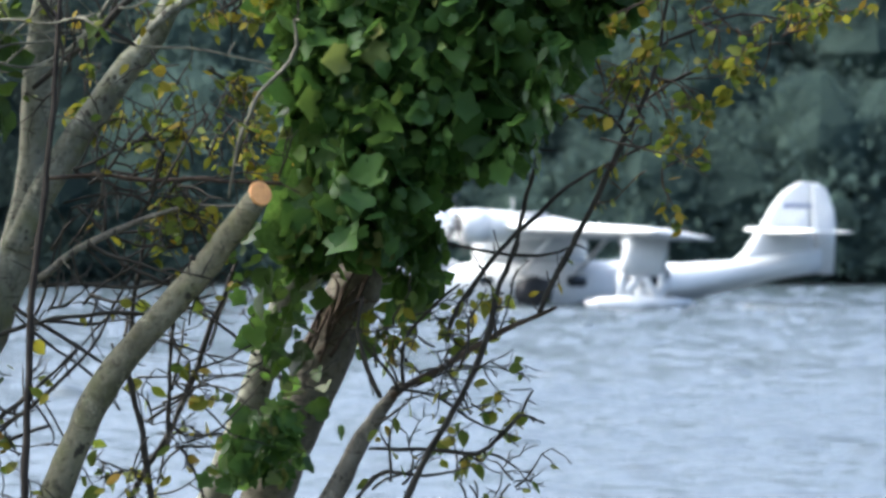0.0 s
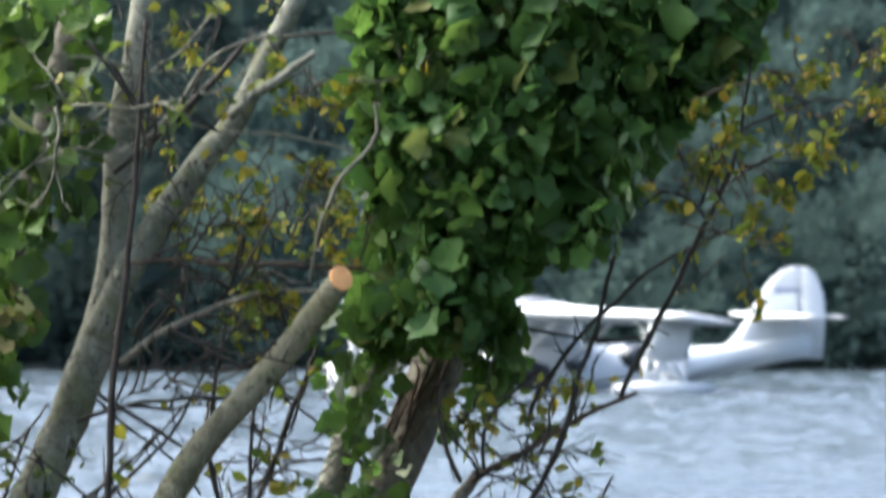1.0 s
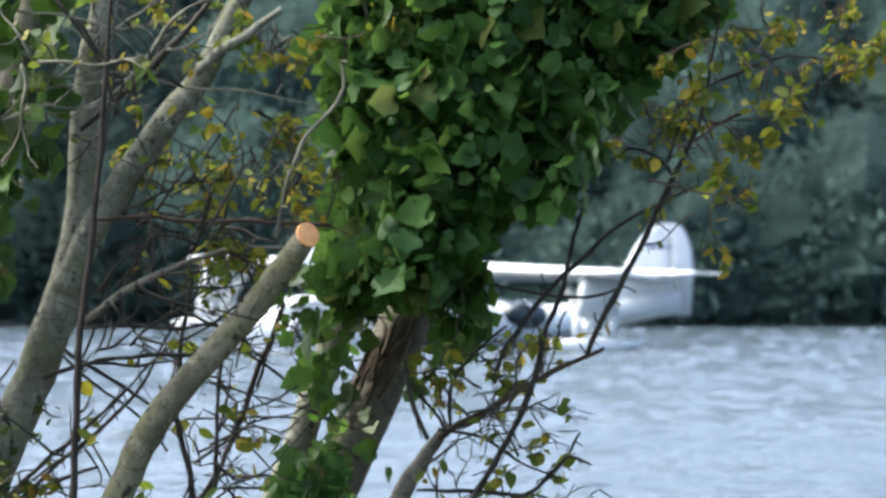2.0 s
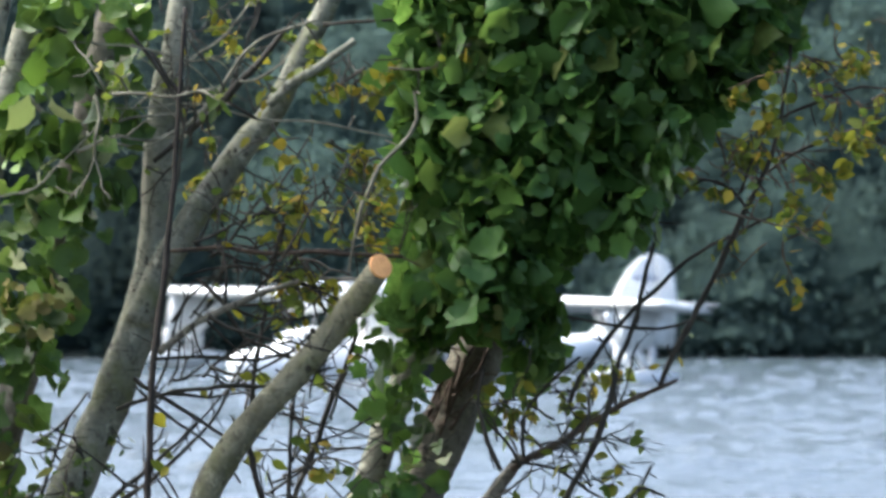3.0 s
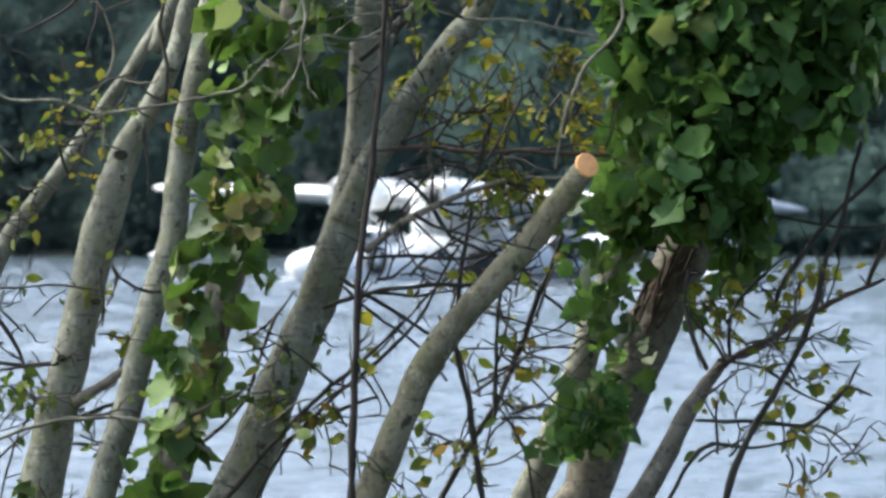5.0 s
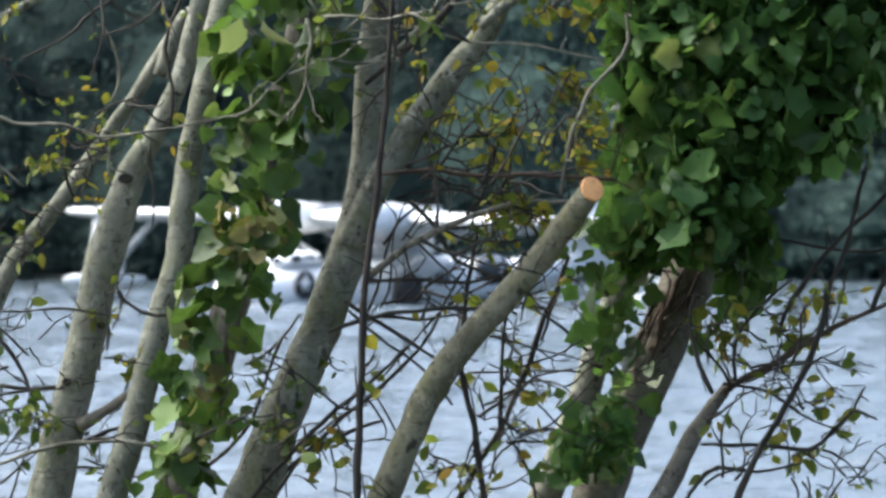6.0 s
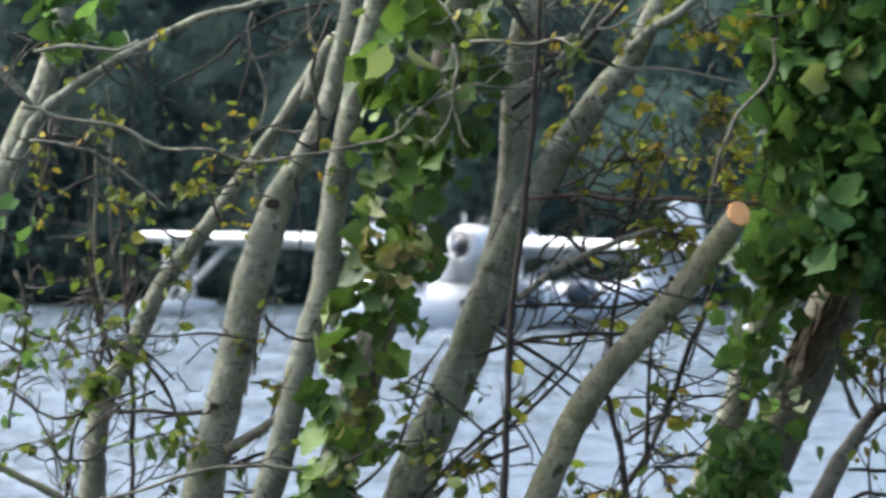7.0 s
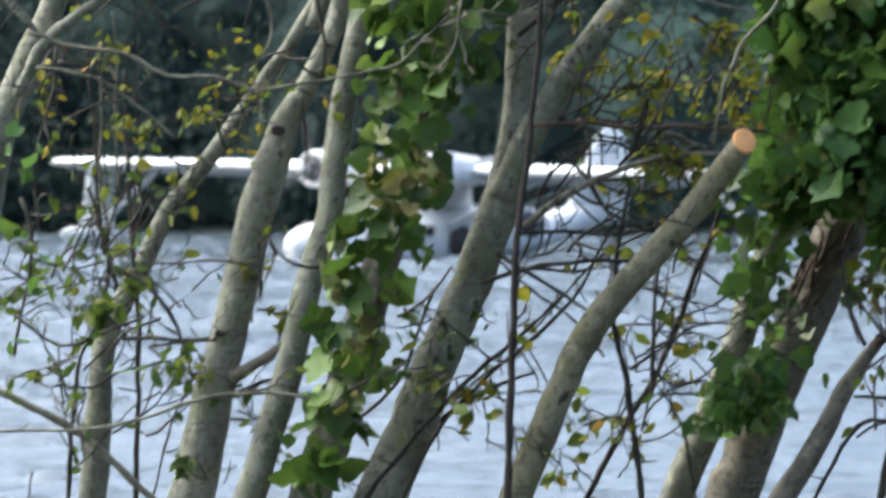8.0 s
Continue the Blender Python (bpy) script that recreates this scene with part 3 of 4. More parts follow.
        for k in range(5):
            part("marking_bar", plate(-10.15 - 0.24 * k, -10.32 - 0.24 * k, 3.64, 3.8, side * 0.13), BLUE, fin, "faded blue lettering block on the fin")
        part("spray_wake", loft([(7.6, 0.05, -0.05, 0.02), (6.2, 0.2, -0.05, 0.1), (4.0, 0.3, -0.05, 0.06), (1.0, 0.25, -0.05, 0.03)], 10), WHITE, hull).location = (0, side * 1.0, 0)
    part("mast", rod((0.8, 0, 3.3), (0.75, 0, 4.0), 0.04), GREY, boat)
    part("mast", rod((4.4, 0, 1.85), (4.3, 0, 2.5), 0.03), GREY, boat)
    props = []
    for side in (1, -1):
        hub = part("propeller", turned([(0.0, 0.14), (0.2, 0.13), (0.34, 0.05)], 12), GREY, boat, "turning three-bladed propeller")
        hub.location = (3.85, side * 2.45, 2.95)
        for k in range(3):
            b = foil([(0.1, 0.06, -0.06, 0, 0.1), (0.6, 0.1, -0.1, 0, 0.05), (1.3, 0.09, -0.09, 0, 0.03), (1.75, 0.05, -0.05, 0, 0.02)], flat=False, n=5)
            turn = Matrix.Rotation(2 * math.pi * k / 3, 3, "X") @ Matrix.Rotation(1.1, 3, "Z")
            b.v = [tuple(turn @ Vector(p)) for p in b.v]
            part("blade", b, DARK, hub)
        props.append(hub)
    return boat, props


# seconds, sideways bearing, distance, heading turned from broadside towards the viewer
TAXI = [(0.0, 478, 190.0, 16), (1.0, 328, 188.4, 21), (2.5, 116, 185.6, 32.5), (3.5, -9, 183.4, 38), (4.5, -152, 181.2, 42.3),
        (5.0, -225, 180.0, 44.2), (6.5, -422, 176.4, 48.5), (7.0, -464, 175.2, 51), (8.0, -555, 172.5, 58.5)]


HEEL = -1.2  # degrees: it rides on its port float


def motions():
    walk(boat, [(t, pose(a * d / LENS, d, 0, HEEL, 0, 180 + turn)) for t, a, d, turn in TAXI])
    for hub in propellers:
        spot = hub.location.copy()
        walk(hub, [(i / 30, pose(*spot, 86 * i, 0, 0)) for i in range(241)])
    walk(water, [(0.0, pose(0, 0, 0)), (8.0, pose(0.8, -2.0, 0))])


# ---- leaves ----
def ivy_blade(rng):
    """A five-lobed ivy leaf, 1 across: stalk at the origin, tip down -z, upper face to -y, folded along the midrib."""
    a, b, c = rng.uniform(0.8, 1.1), rng.uniform(0.85, 1.15), rng.uniform(-0.05, 0.05)
    edge = [(0.0, 0.02), (-0.2 * a, 0.2), (-0.44 * a, 0.1), (-0.47 * a, -0.06), (-0.46 * a, -0.2), (-0.55 * b, -0.41), (-0.42 * b, -0.54), (-0.29, -0.68),
            (-0.12, -0.87), (c, -1.0), (0.12, -0.87), (0.29, -0.68), (0.42 * b, -0.54), (0.55 * b, -0.41), (0.46 * a, -0.2), (0.47 * a, -0.06), (0.44 * a, 0.1), (0.2 * a, 0.2)]
    fold, curl, sag = rng.uniform(0.15, 0.65), rng.uniform(-0.55, 0.4), rng.uniform(-0.4, 0.4)

    def lift(x, z):
        return (x, -fold * abs(x) + curl * z * z + sag * x * z + 0.03 * math.sin(9 * x + 7 * z), z)

    s = Shape()
    mid = [(0, -0.02), (0, -0.28), (0, -0.6)]
    s.v = [lift(x, z) for x, z in edge] + [lift(x, z) for x, z in mid]
    n = len(edge)
    m0, m1, m2 = n, n + 1, n + 2
    s.f = [(0, 1, m0), (1, 2, m0), (2, 3, m0), (3, 4, m0), (4, m1, m0), (4, 5, m1), (5, 6, m1), (6, 7, m1), (7, m2, m1), (7, 8, m2), (8, 9, m2),
           (9, 10, m2), (10, 11, m2), (11, m1, m2), (11, 12, m1), (12, 13, m1), (13, 14, m1), (14, m0, m1), (14, 15, m0), (15, 16, m0), (16, 17, m0), (17, 0, m0)]
    s.f = [q[::-1] for q in s.f]
    return s


def small_blade(rng, slim):
    """An ovate, folded leaf, 1 long: stalk at the origin, tip down -z."""
    fold, curl = rng.uniform(0.1, 0.6), rng.uniform(-0.5, 0.4)
    s = Shape()
    w = slim
    rows = [(0.0, 0.02), (0.18, 0.75), (0.42, 1.0), (0.68, 0.72), (1.0, 0.02)]
    for t, k in rows:
        for x in (-w * k, 0, w * k):
            s.v.append((x, -fold * abs(x) + curl * t * t * 0.5, -t))
    for j in range(4):
        for i in range(2):
            k = j * 3 + i
            s.f.append((k, k + 1, k + 4, k + 3))
    return s


def round_blade(rng):
    """A broad, shallow-lobed young ivy leaf, 1 across: heart-shaped base at the origin, tip down -z."""
    a, b, c = rng.uniform(0.85, 1.1), rng.uniform(0.85, 1.12), rng.uniform(-0.06, 0.06)
    edge = [(0.0, 0.0), (-0.16 * a, 0.15), (-0.36 * a, 0.13), (-0.5 * a, -0.02), (-0.53 * b, -0.2), (-0.5 * b, -0.38), (-0.36 * b, -0.5), (-0.27, -0.66), (-0.12, -0.83), (c, -0.95)]
    edge += [(-x * rng.uniform(0.9, 1.1), z) for x, z in edge[-2:0:-1]]
    fold, curl, sag = rng.uniform(0.05, 0.5), rng.uniform(-0.5, 0.35), rng.uniform(-0.4, 0.4)
    s = Shape()
    for x, z in edge + [(0, -0.03), (0, -0.28), (0, -0.58)]:
        s.v.append((x, -fold * abs(x) + curl * z * z + sag * x * z + 0.04 * math.sin(8 * x + 6 * z + a * 9), z))
    n = len(edge)
    for i in range(n):
        j = (i + 1) % n
        spot = [n + (0 if z > -0.1 else 1 if z > -0.45 else 2) for z in (edge[i][1], edge[j][1])]
        s.f.append((j, i, spot[0]))
        if spot[0] != spot[1]:
            s.f.append((j, spot[0], spot[1]))
    return s


LEAF_RNG = random.Random(21)
IVY_SHAPES = [ivy_blade(LEAF_RNG) for _ in range(7)]
IVY_MESHES = [s.mesh("ivy_leaf", IVY) for s in IVY_SHAPES]
ROUND_SHAPES = [round_blade(LEAF_RNG) for _ in range(8)]
IVY_LIGHT_MESHES = [s.mesh("ivy_leaf", IVY_LIGHT) for s in ROUND_SHAPES + IVY_SHAPES[:2]]
DEAD_MESHES = [s.mesh("ivy_leaf", DEAD_LEAF) for s in IVY_SHAPES]
SMALL_SHAPES = [small_blade(LEAF_RNG, w) for w in (0.2, 0.26, 0.3, 0.36)]
TURNING_MESHES = [s.mesh("leaf", TURNING) for s in SMALL_SHAPES]
GLOSSY_MESHES = [s.mesh("leaf", GLOSSY) for s in SMALL_SHAPES]
GREEN_MESHES = [s.mesh("leaf", GREEN_LEAF) for s in SMALL_SHAPES]


def leaf_pose(rng, place, size, spread=1.0):
    turn = Euler((rng.gauss(-0.22, 0.55 * spread), rng.gauss(0, 0.6 * spread), rng.gauss(0, 0.75 * spread)), "XYZ")
    return Matrix.LocRotScale(place, turn, (size, size, size))


def hang_leaf(mesh, parent, m, name):
    ob = new(name, mesh)
    ob.parent = parent
    ob.matrix_basis = m
    return ob


def outline(rows, b):
    """Left and right edge at the height b, from rows (b, left, right)."""
    for (b0, l0, r0), (b1, l1, r1) in zip(rows, rows[1:]):
        if b0 <= b <= b1:
            t = (b - b0) / (b1 - b0)
            return l0 + (l1 - l0) * t, r0 + (r1 - r0) * t
    return None


def sized(rng, size, few=1.4):
    """Mostly small leaves with some large ones, in metres."""
    return (size[0] + (size[1] - size[0]) * rng.random() ** few) / 1000


def ivy_coat(ivy, rows, depth, bulge, count, back, size, meshes, seed, mass=None, spread=1.3, yaw=0.0, few=1.4):
    """Ivy leaves over a leaning trunk: single leaves in front, the deeper ones in one mesh."""
    rng = random.Random(seed)
    top, low = rows[0][0], rows[-1][0]
    done = 0
    while done < count:
        b = rng.uniform(top, low)
        l, r = outline(rows, b)
        if rng.random() > (r - l) / 700:
            continue
        t = rng.uniform(-1, 1)
        a = (l + r) / 2 + (r - l) / 2 * t + rng.gauss(0, 10)
        d = depth - bulge * math.sqrt(max(0.0, 1 - t * t)) * rng.uniform(0.75, 1.15)
        m = leaf_pose(rng, at(a, b, d), sized(rng, size, few), spread)
        turn = Matrix.Rotation(t * 0.45 + yaw * rng.choice((-1, 1)), 4, "Z")
        m = Matrix.Translation(m.translation) @ turn @ Matrix.Translation(-m.translation) @ m
        hang_leaf(rng.choice(meshes), ivy, m, "leaf")
        done += 1
    s = Shape()
    done = 0
    while done < back:
        b = rng.uniform(top, low)
        l, r = outline(rows, b)
        if rng.random() > (r - l) / 700:
            continue
        t = rng.uniform(-0.97, 0.97)
        a = (l + r) / 2 + (r - l) / 2 * t
        d = depth - bulge * math.sqrt(max(0.0, 1 - t * t)) * rng.uniform(-0.6, 0.8)
        m = leaf_pose(rng, at(a, b, d), rng.uniform(*size) / 1000, 1.7)
        k = rng.choice(IVY_SHAPES)
        s.add([m @ Vector(p) for p in k.v], k.f)
        done += 1
    if back:
        tagged(part("inner_leaves", s, mass or IVY_MASS, ivy), kind="stuff")


def twigs(shape, spots, start, way, length, r, rng, level=0, droop=0.0, forks=3):
    """A crooked twig with side twigs; the places along it go to spots."""
    pts = [(start, r)]
    q, w = start, way.normalized()
    n = 5
    for i in range(n):
        w = (w + Vector((rng.gauss(0, 0.22), rng.gauss(0, 0.16), rng.gauss(0, 0.22) - droop))).normalized()
        q = q + w * (length / n)
        pts.append((q, r * (1 - 0.8 * (i + 1) / n) + 0.0006))
        spots.append((q, w))
        if level < 2 and i > 0 and rng.random() < forks / n:
            side = (w + Vector((rng.gauss(0, 0.8), rng.gauss(0, 0.4), rng.gauss(0, 0.8)))).normalized()
            twigs(shape, spots, q, side, length * rng.uniform(0.3, 0.6), r * 0.6, rng, level + 1, droop, forks)
    tube(shape, pts, 0.03, 5, 0.1)


def dress(parent, spots, share, meshes, size, rng, name="leaf"):
    for q, w in spots:
        if rng.random() < share * (0.35 + 5.5 * max(0.0, noise.noise(q * 10))):
            hang_leaf(rng.choice(meshes), parent, leaf_pose(rng, q + Vector((rng.gauss(0, 0.006), -0.004, -0.003)), rng.uniform(*size) / 1000, 1.6), name)


def brush(parent, name, boxes, depth, mat, rng, meshes, leaf_size, share, length=(120, 260), r=(1.6, 3.2), forks=2.2):
    """Fine twigs with leaves in clusters, sprouting in stretches (count, a0, b0, a1, b1, direction across, direction up)."""
    spots = []
    for count, a0, b0, a1, b1, dx, dz in boxes:
        for _ in range(count):
            t = rng.random()
            p = at(a0 + (a1 - a0) * t + rng.gauss(0, 8), b0 + (b1 - b0) * t + rng.gauss(0, 8), depth + rng.gauss(0, 0.12))
            way = Vector((dx + rng.gauss(0, 0.5), rng.gauss(0, 0.3), dz + rng.gauss(0, 0.5)))
            s = Shape()
            twigs(s, spots, p, way, rng.uniform(*length) / 1000, rng.uniform(*r) / 1000, rng, forks=forks)
            part(name, s, mat, parent)
    dress(parent, spots, share * 0.34, meshes, leaf_size, rng)


# ---- the stand of young trees on the near bank ----
def stem_part(tree, name, rows, depth, mat, root=False, sides=14, step=0.025, wobble=0.1, label="", bend=None):
    rows = rooted(rows, depth) if root else rows
    return part(name, limb(rows, depth, step, sides, wobble, seed=rows[0][0] * 0.01, spurs=sides <= 9, bend=bend), mat, tree, label)


def tree_thing(label, name="tree", category="tree"):
    """The thing's Empty; the parts keep world places, so it sits at the origin of the stand."""
    return thing(name, label, category)


def build_left_tree():
    tree = tree_thing("grey-barked young tree with a long arching pale branch")
    stem_part(tree, "trunk", [(-70, 900, 34), (-50, 560, 32), (-20, 380, 30), (30, 240, 27), (75, 140, 24), (105, 30, 20), (130, -120, 16)], 9.45, BARK, True)
    stem_part(tree, "branch", [(15, 300, 11), (50, 222, 11), (105, 170, 10), (190, 112, 9), (300, 50, 8), (420, 10, 7), (560, -12, 6), (650, 45, 5), (740, 140, 4)], 9.2, BARK, sides=8)
    stem_part(tree, "branch", [(30, 185, 4.2), (62, 190, 3.9), (95, 207, 3.6), (200, 221, 3.4), (280, 262, 3.0), (370, 262, 2.8), (432, 286, 2.6), (540, 275, 2.3), (650, 255, 2.3), (692, 240, 2.2), (780, 160, 2.0), (830, 100, 1.8)], 8.85, TWIG_PALE, sides=7)
    stem_part(tree, "branch", [(-30, 90, 9), (10, 140, 8), (50, 190, 7)], 9.2, BARK, sides=7)
    stem_part(tree, "branch", [(50, 246, 3.12), (150, 265, 3.12), (222, 310, 2.73), (300, 372, 1.95)], 9.0, TWIG_PALE, sides=6)
    stem_part(tree, "branch", [(100, 345, 3.12), (165, 310, 3.12), (220, 300, 2.34), (260, 250, 1.56)], 9.1, TWIG, sides=6)
    stem_part(tree, "branch", [(50, 90, 5), (110, 78, 5), (200, 88, 4), (240, 70, 3)], 9.15, BARK, sides=6)
    stem_part(tree, "branch", [(290, 150, 1.95), (370, 110, 3.12), (430, 60, 3.51), (520, 15, 3.9), (580, 5, 3.9)], 9.2, TWIG, sides=6)
    stem_part(tree, "branch", [(420, 110, 1.56), (500, 85, 2.34), (550, 40, 2.73), (570, 10, 3.12)], 9.15, TWIG, sides=6)
    rng = random.Random(3)
    brush(tree, "twig", [(7, 0, 60, 250, 90, 0.3, -0.1), (5, 60, 240, 300, 350, 0.3, -0.6), (5, 180, 110, 260, 80, 0.5, -0.6), (4, 360, 265, 640, 260, 0.2, -0.9),
                          (4, 300, 60, 560, 0, 0.3, -0.8), (4, 60, 210, 120, 200, 0.0, -1.0)], 9.15, TWIG, rng, TURNING_MESHES, (13, 26), 0.5, (60, 170))
    ivy = thing("ivy", "dark ivy leaves clinging to a leaning trunk", "ivy")
    ivy_coat(ivy, [(-60, 20, 170), (20, 60, 210), (100, 70, 190)], 9.3, 0.08, 24, 10, (36, 60), IVY_MESHES, 8)


def build_triple_tree():
    tree = tree_thing("three-stemmed young tree with smooth grey bark")
    s1 = [(150, 1010, 27), (158, 880, 26), (163, 800, 22), (183, 700, 20), (238, 600, 18), (285, 500, 18), (365, 400, 16), (431, 300, 11), (508, 200, 13), (560, 110, 13)]
    s2 = [(325, 1010, 42), (357, 880, 39), (372, 800, 36), (399, 700, 33), (421, 600, 33), (443, 500, 35), (474, 400, 31), (492, 350, 27), (518, 300, 22), (572, 200, 18), (600, 100, 17), (622, 0, 17), (645, -130, 15)]
    s3 = [(430, 1010, 28), (470, 880, 27), (496, 800, 26), (518, 700, 25), (545, 600, 25), (574, 500, 25), (586, 400, 24), (598, 300, 23), (620, 200, 23), (641, 100, 22), (668, 0, 23), (704, -130, 21)]
    stem_part(tree, "trunk", s1, 9.35, BARK, True)
    stem_part(tree, "trunk", s2, 9.2, BARK, True, 16)
    stem_part(tree, "trunk", s3, 9.08, BARK, True, 16)
    stem_part(tree, "branch", [(540, 180, 13), (558, 130, 17), (576, 88, 16), (598, 62, 9)], 9.3, BARK)
    stem_part(tree, "stub", [(400, 800, 14), (440, 775, 10), (475, 748, 8), (530, 715, 6)], 9.17, BARK_BROWN)
    stem_part(tree, "branch", [(400, 830, 5.46), (450, 808, 4.68), (500, 798, 3.9)], 9.2, TWIG, sides=6)
    stem_part(tree, "branch", [(560, 600, 3.12), (510, 597, 3.9), (480, 575, 3.12), (465, 550, 2.34)], 9.0, TWIG, sides=6)
    stem_part(tree, "branch", [(455, 225, 2.34), (470, 190, 3.12), (462, 130, 2.34), (440, 90, 1.56)], 9.3, TWIG_PALE, sides=6)
    stem_part(tree, "branch", [(450, 300, 1.56), (452, 340, 2.34), (456, 375, 1.56)], 9.0, TWIG_PALE, sides=6)
    stem_part(tree, "branch", [(520, 300, 2.34), (525, 350, 2.73), (532, 400, 1.95), (528, 450, 1.56)], 9.0, TWIG, sides=6)
    stem_part(tree, "branch", [(560, 270, 3.12), (565, 200, 3.9), (548, 130, 3.9), (570, 60, 3.9), (590, 20, 3.12)], 9.02, TWIG, sides=6)
    for a, b, r in ((483, 360, 11), (588, 288, 6), (440, 620, 7), (560, 470, 6), (380, 720, 8), (500, 760, 7)):
        k = Shape()
        m = Matrix.Translation(at(a, b, 9.2) + Vector((0, -0.032, 0))) @ Matrix.Diagonal((r / 1000, 0.01, r / 1000 * 0.7, 1))
        k.add([m @ Vector((math.cos(g * 0.7) * w, -h, math.sin(g * 0.7) * w)) for w, h in ((1.3, 0), (1.0, 0.8), (0.5, 0.5)) for g in range(9)],
              [(j * 9 + i, j * 9 + (i + 1) % 9, j * 9 + 9 + (i + 1) % 9, j * 9 + 9 + i) for j in range(2) for i in range(9)] + [tuple(range(18, 27))])
        part("knot", k, TWIG, tree, "dark healed knot")
    rng = random.Random(4)
    brush(tree, "twig", [(6, 350, 430, 480, 250, -0.5, 0.2), (5, 420, 700, 480, 620, 0.5, 0.5), (4, 380, 880, 460, 780, 0.6, 0.4), (4, 480, 250, 560, 150, -0.3, -0.5)],
          9.1, TWIG, rng, TURNING_MESHES, (13, 26), 0.5, (60, 150))


def build_ivy_stem():
    tree = tree_thing("slender trunk wrapped in bright young ivy")
    stem_part(tree, "trunk", [(530, 1040, 40), (590, 850, 38), (640, 680, 34), (690, 500, 32), (735, 330, 30), (780, 150, 28), (815, 0, 26), (840, -130, 22)], 9.1, BARK_BROWN, True)
    rng = random.Random(5)
    brush(tree, "twig", [(7, 800, 90, 880, 60, 0.2, 0.3), (6, 750, 200, 860, 60, 0.4, 0.2), (3, 560, 850, 650, 780, 0.3, 0.3)], 8.95, TWIG_PALE, rng, GREEN_MESHES, (26, 50), 0.25, (70, 200), (2, 4))
    ivy = thing("ivy", "bright green young ivy climbing a slender trunk", "ivy")
    ivy_coat(ivy, [(-150, 700, 900), (0, 680, 890), (110, 640, 880), (200, 625, 872), (290, 622, 850), (370, 605, 770), (450, 612, 745), (540, 578, 745), (620, 560, 725),
                   (680, 550, 680), (760, 540, 655), (840, 525, 635), (900, 515, 620), (1000, 490, 590)], 9.02, 0.13, 270, 90, (22, 68), IVY_LIGHT_MESHES, 15, mass=IVY_LIGHT_MASS, spread=1.4, few=1.5)
    dead = thing("dead_ivy", "withered brown ivy leaves caught in a green climber", "ivy")
    ivy_coat(dead, [(400, 640, 740), (450, 630, 760), (510, 640, 720)], 8.96, 0.13, 30, 0, (16, 38), DEAD_MESHES, 16, spread=1.9)
    ivy_coat(dead, [(600, 590, 660), (690, 570, 640), (880, 560, 640)], 8.97, 0.12, 18, 0, (14, 34), DEAD_MESHES, 17, spread=1.9)


def build_forked_tree():
    tree = tree_thing("forked young tree with smooth grey bark")
    stem_part(tree, "trunk", [(660, 1020, 47), (722, 880, 45), (750, 800, 40), (792, 700, 38), (836, 600, 36), (876, 490, 36), (898, 415, 33), (908, 345, 30), (911, 290, 29), (914, 214, 29), (922, 114, 28), (940, 14, 26), (960, -130, 21)], 9.12, BARK, True, 18)
    stem_part(tree, "limb", [(878, 480, 26), (928, 365, 27), (972, 300, 26), (1042, 200, 25), (1080, 150, 24), (1119, 100, 22), (1170, 0, 20), (1205, -64, 19), (1235, -130, 18)], 9.1, BARK, False, 16)
    stem_part(tree, "limb", [(1110, 92, 9), (1150, 58, 10), (1200, 25, 8), (1260, -20, 6)], 9.0, BARK, sides=8)
    stem_part(tree, "branch", [(905, 192, 4.0), (945, 160, 5.4), (1010, 108, 7.02), (1058, 52, 7.02), (1095, 15, 5.46), (1140, -40, 4.68)], 8.95, TWIG, sides=8)
    stem_part(tree, "branch", [(1058, 52, 3.4), (1085, 50, 2.8), (1130, 20, 2.2), (1180, -60, 1.7)], 8.9, TWIG_PALE, sides=6)
    stem_part(tree, "branch", [(820, 100, 1.7), (900, 98, 2.0), (1000, 92, 2.2), (1085, 116, 2.5), (1180, 122, 2.2), (1250, 135, 1.7), (1330, 152, 1.1)], 8.95, TWIG_PALE, sides=6)
    stem_part(tree, "branch", [(900, 0, 3.9), (950, 70, 3.9), (1000, 70, 3.12), (1085, 116, 3.12)], 8.95, TWIG, sides=6)
    stem_part(tree, "branch", [(915, 535, 7.5), (960, 492, 6.8), (1032, 455, 6), (1100, 425, 5), (1170, 405, 4), (1290, 398, 2.5)], 8.98, BARK_BROWN, sides=9)
    stem_part(tree, "branch", [(930, 352, 3.6), (1010, 345, 4.2), (1100, 355, 4.2), (1210, 353, 4.2), (1345, 362, 3.6)], 9.0, TWIG_RED, sides=7)
    stem_part(tree, "branch", [(960, 395, 2.34), (1060, 380, 3.12), (1160, 420, 3.12), (1230, 470, 2.34)], 9.1, TWIG, sides=6)
    stem_part(tree, "branch", [(910, 545, 3.9), (990, 540, 3.9), (1090, 545, 3.12), (1160, 530, 2.34)], 9.0, TWIG, sides=6)
    stem_part(tree, "branch", [(840, 632, 3.9), (900, 610, 4.68), (1000, 592, 4.29), (1100, 590, 3.9), (1160, 572, 3.12), (1220, 560, 2.34)], 9.0, TWIG, sides=6)
    stem_part(tree, "branch", [(868, 575, 4.68), (915, 607, 4.68), (980, 648, 3.9), (1035, 682, 3.12)], 9.05, TWIG, sides=6)
    stem_part(tree, "branch", [(985, 400, 3.9), (1030, 445, 4.68), (1065, 505, 4.29), (1110, 525, 3.9), (1160, 545, 3.12)], 9.0, TWIG, sides=6)
    stem_part(tree, "branch", [(1020, 440, 3.12), (1090, 470, 3.12), (1180, 470, 2.34), (1260, 440, 1.56)], 9.05, TWIG, sides=6)
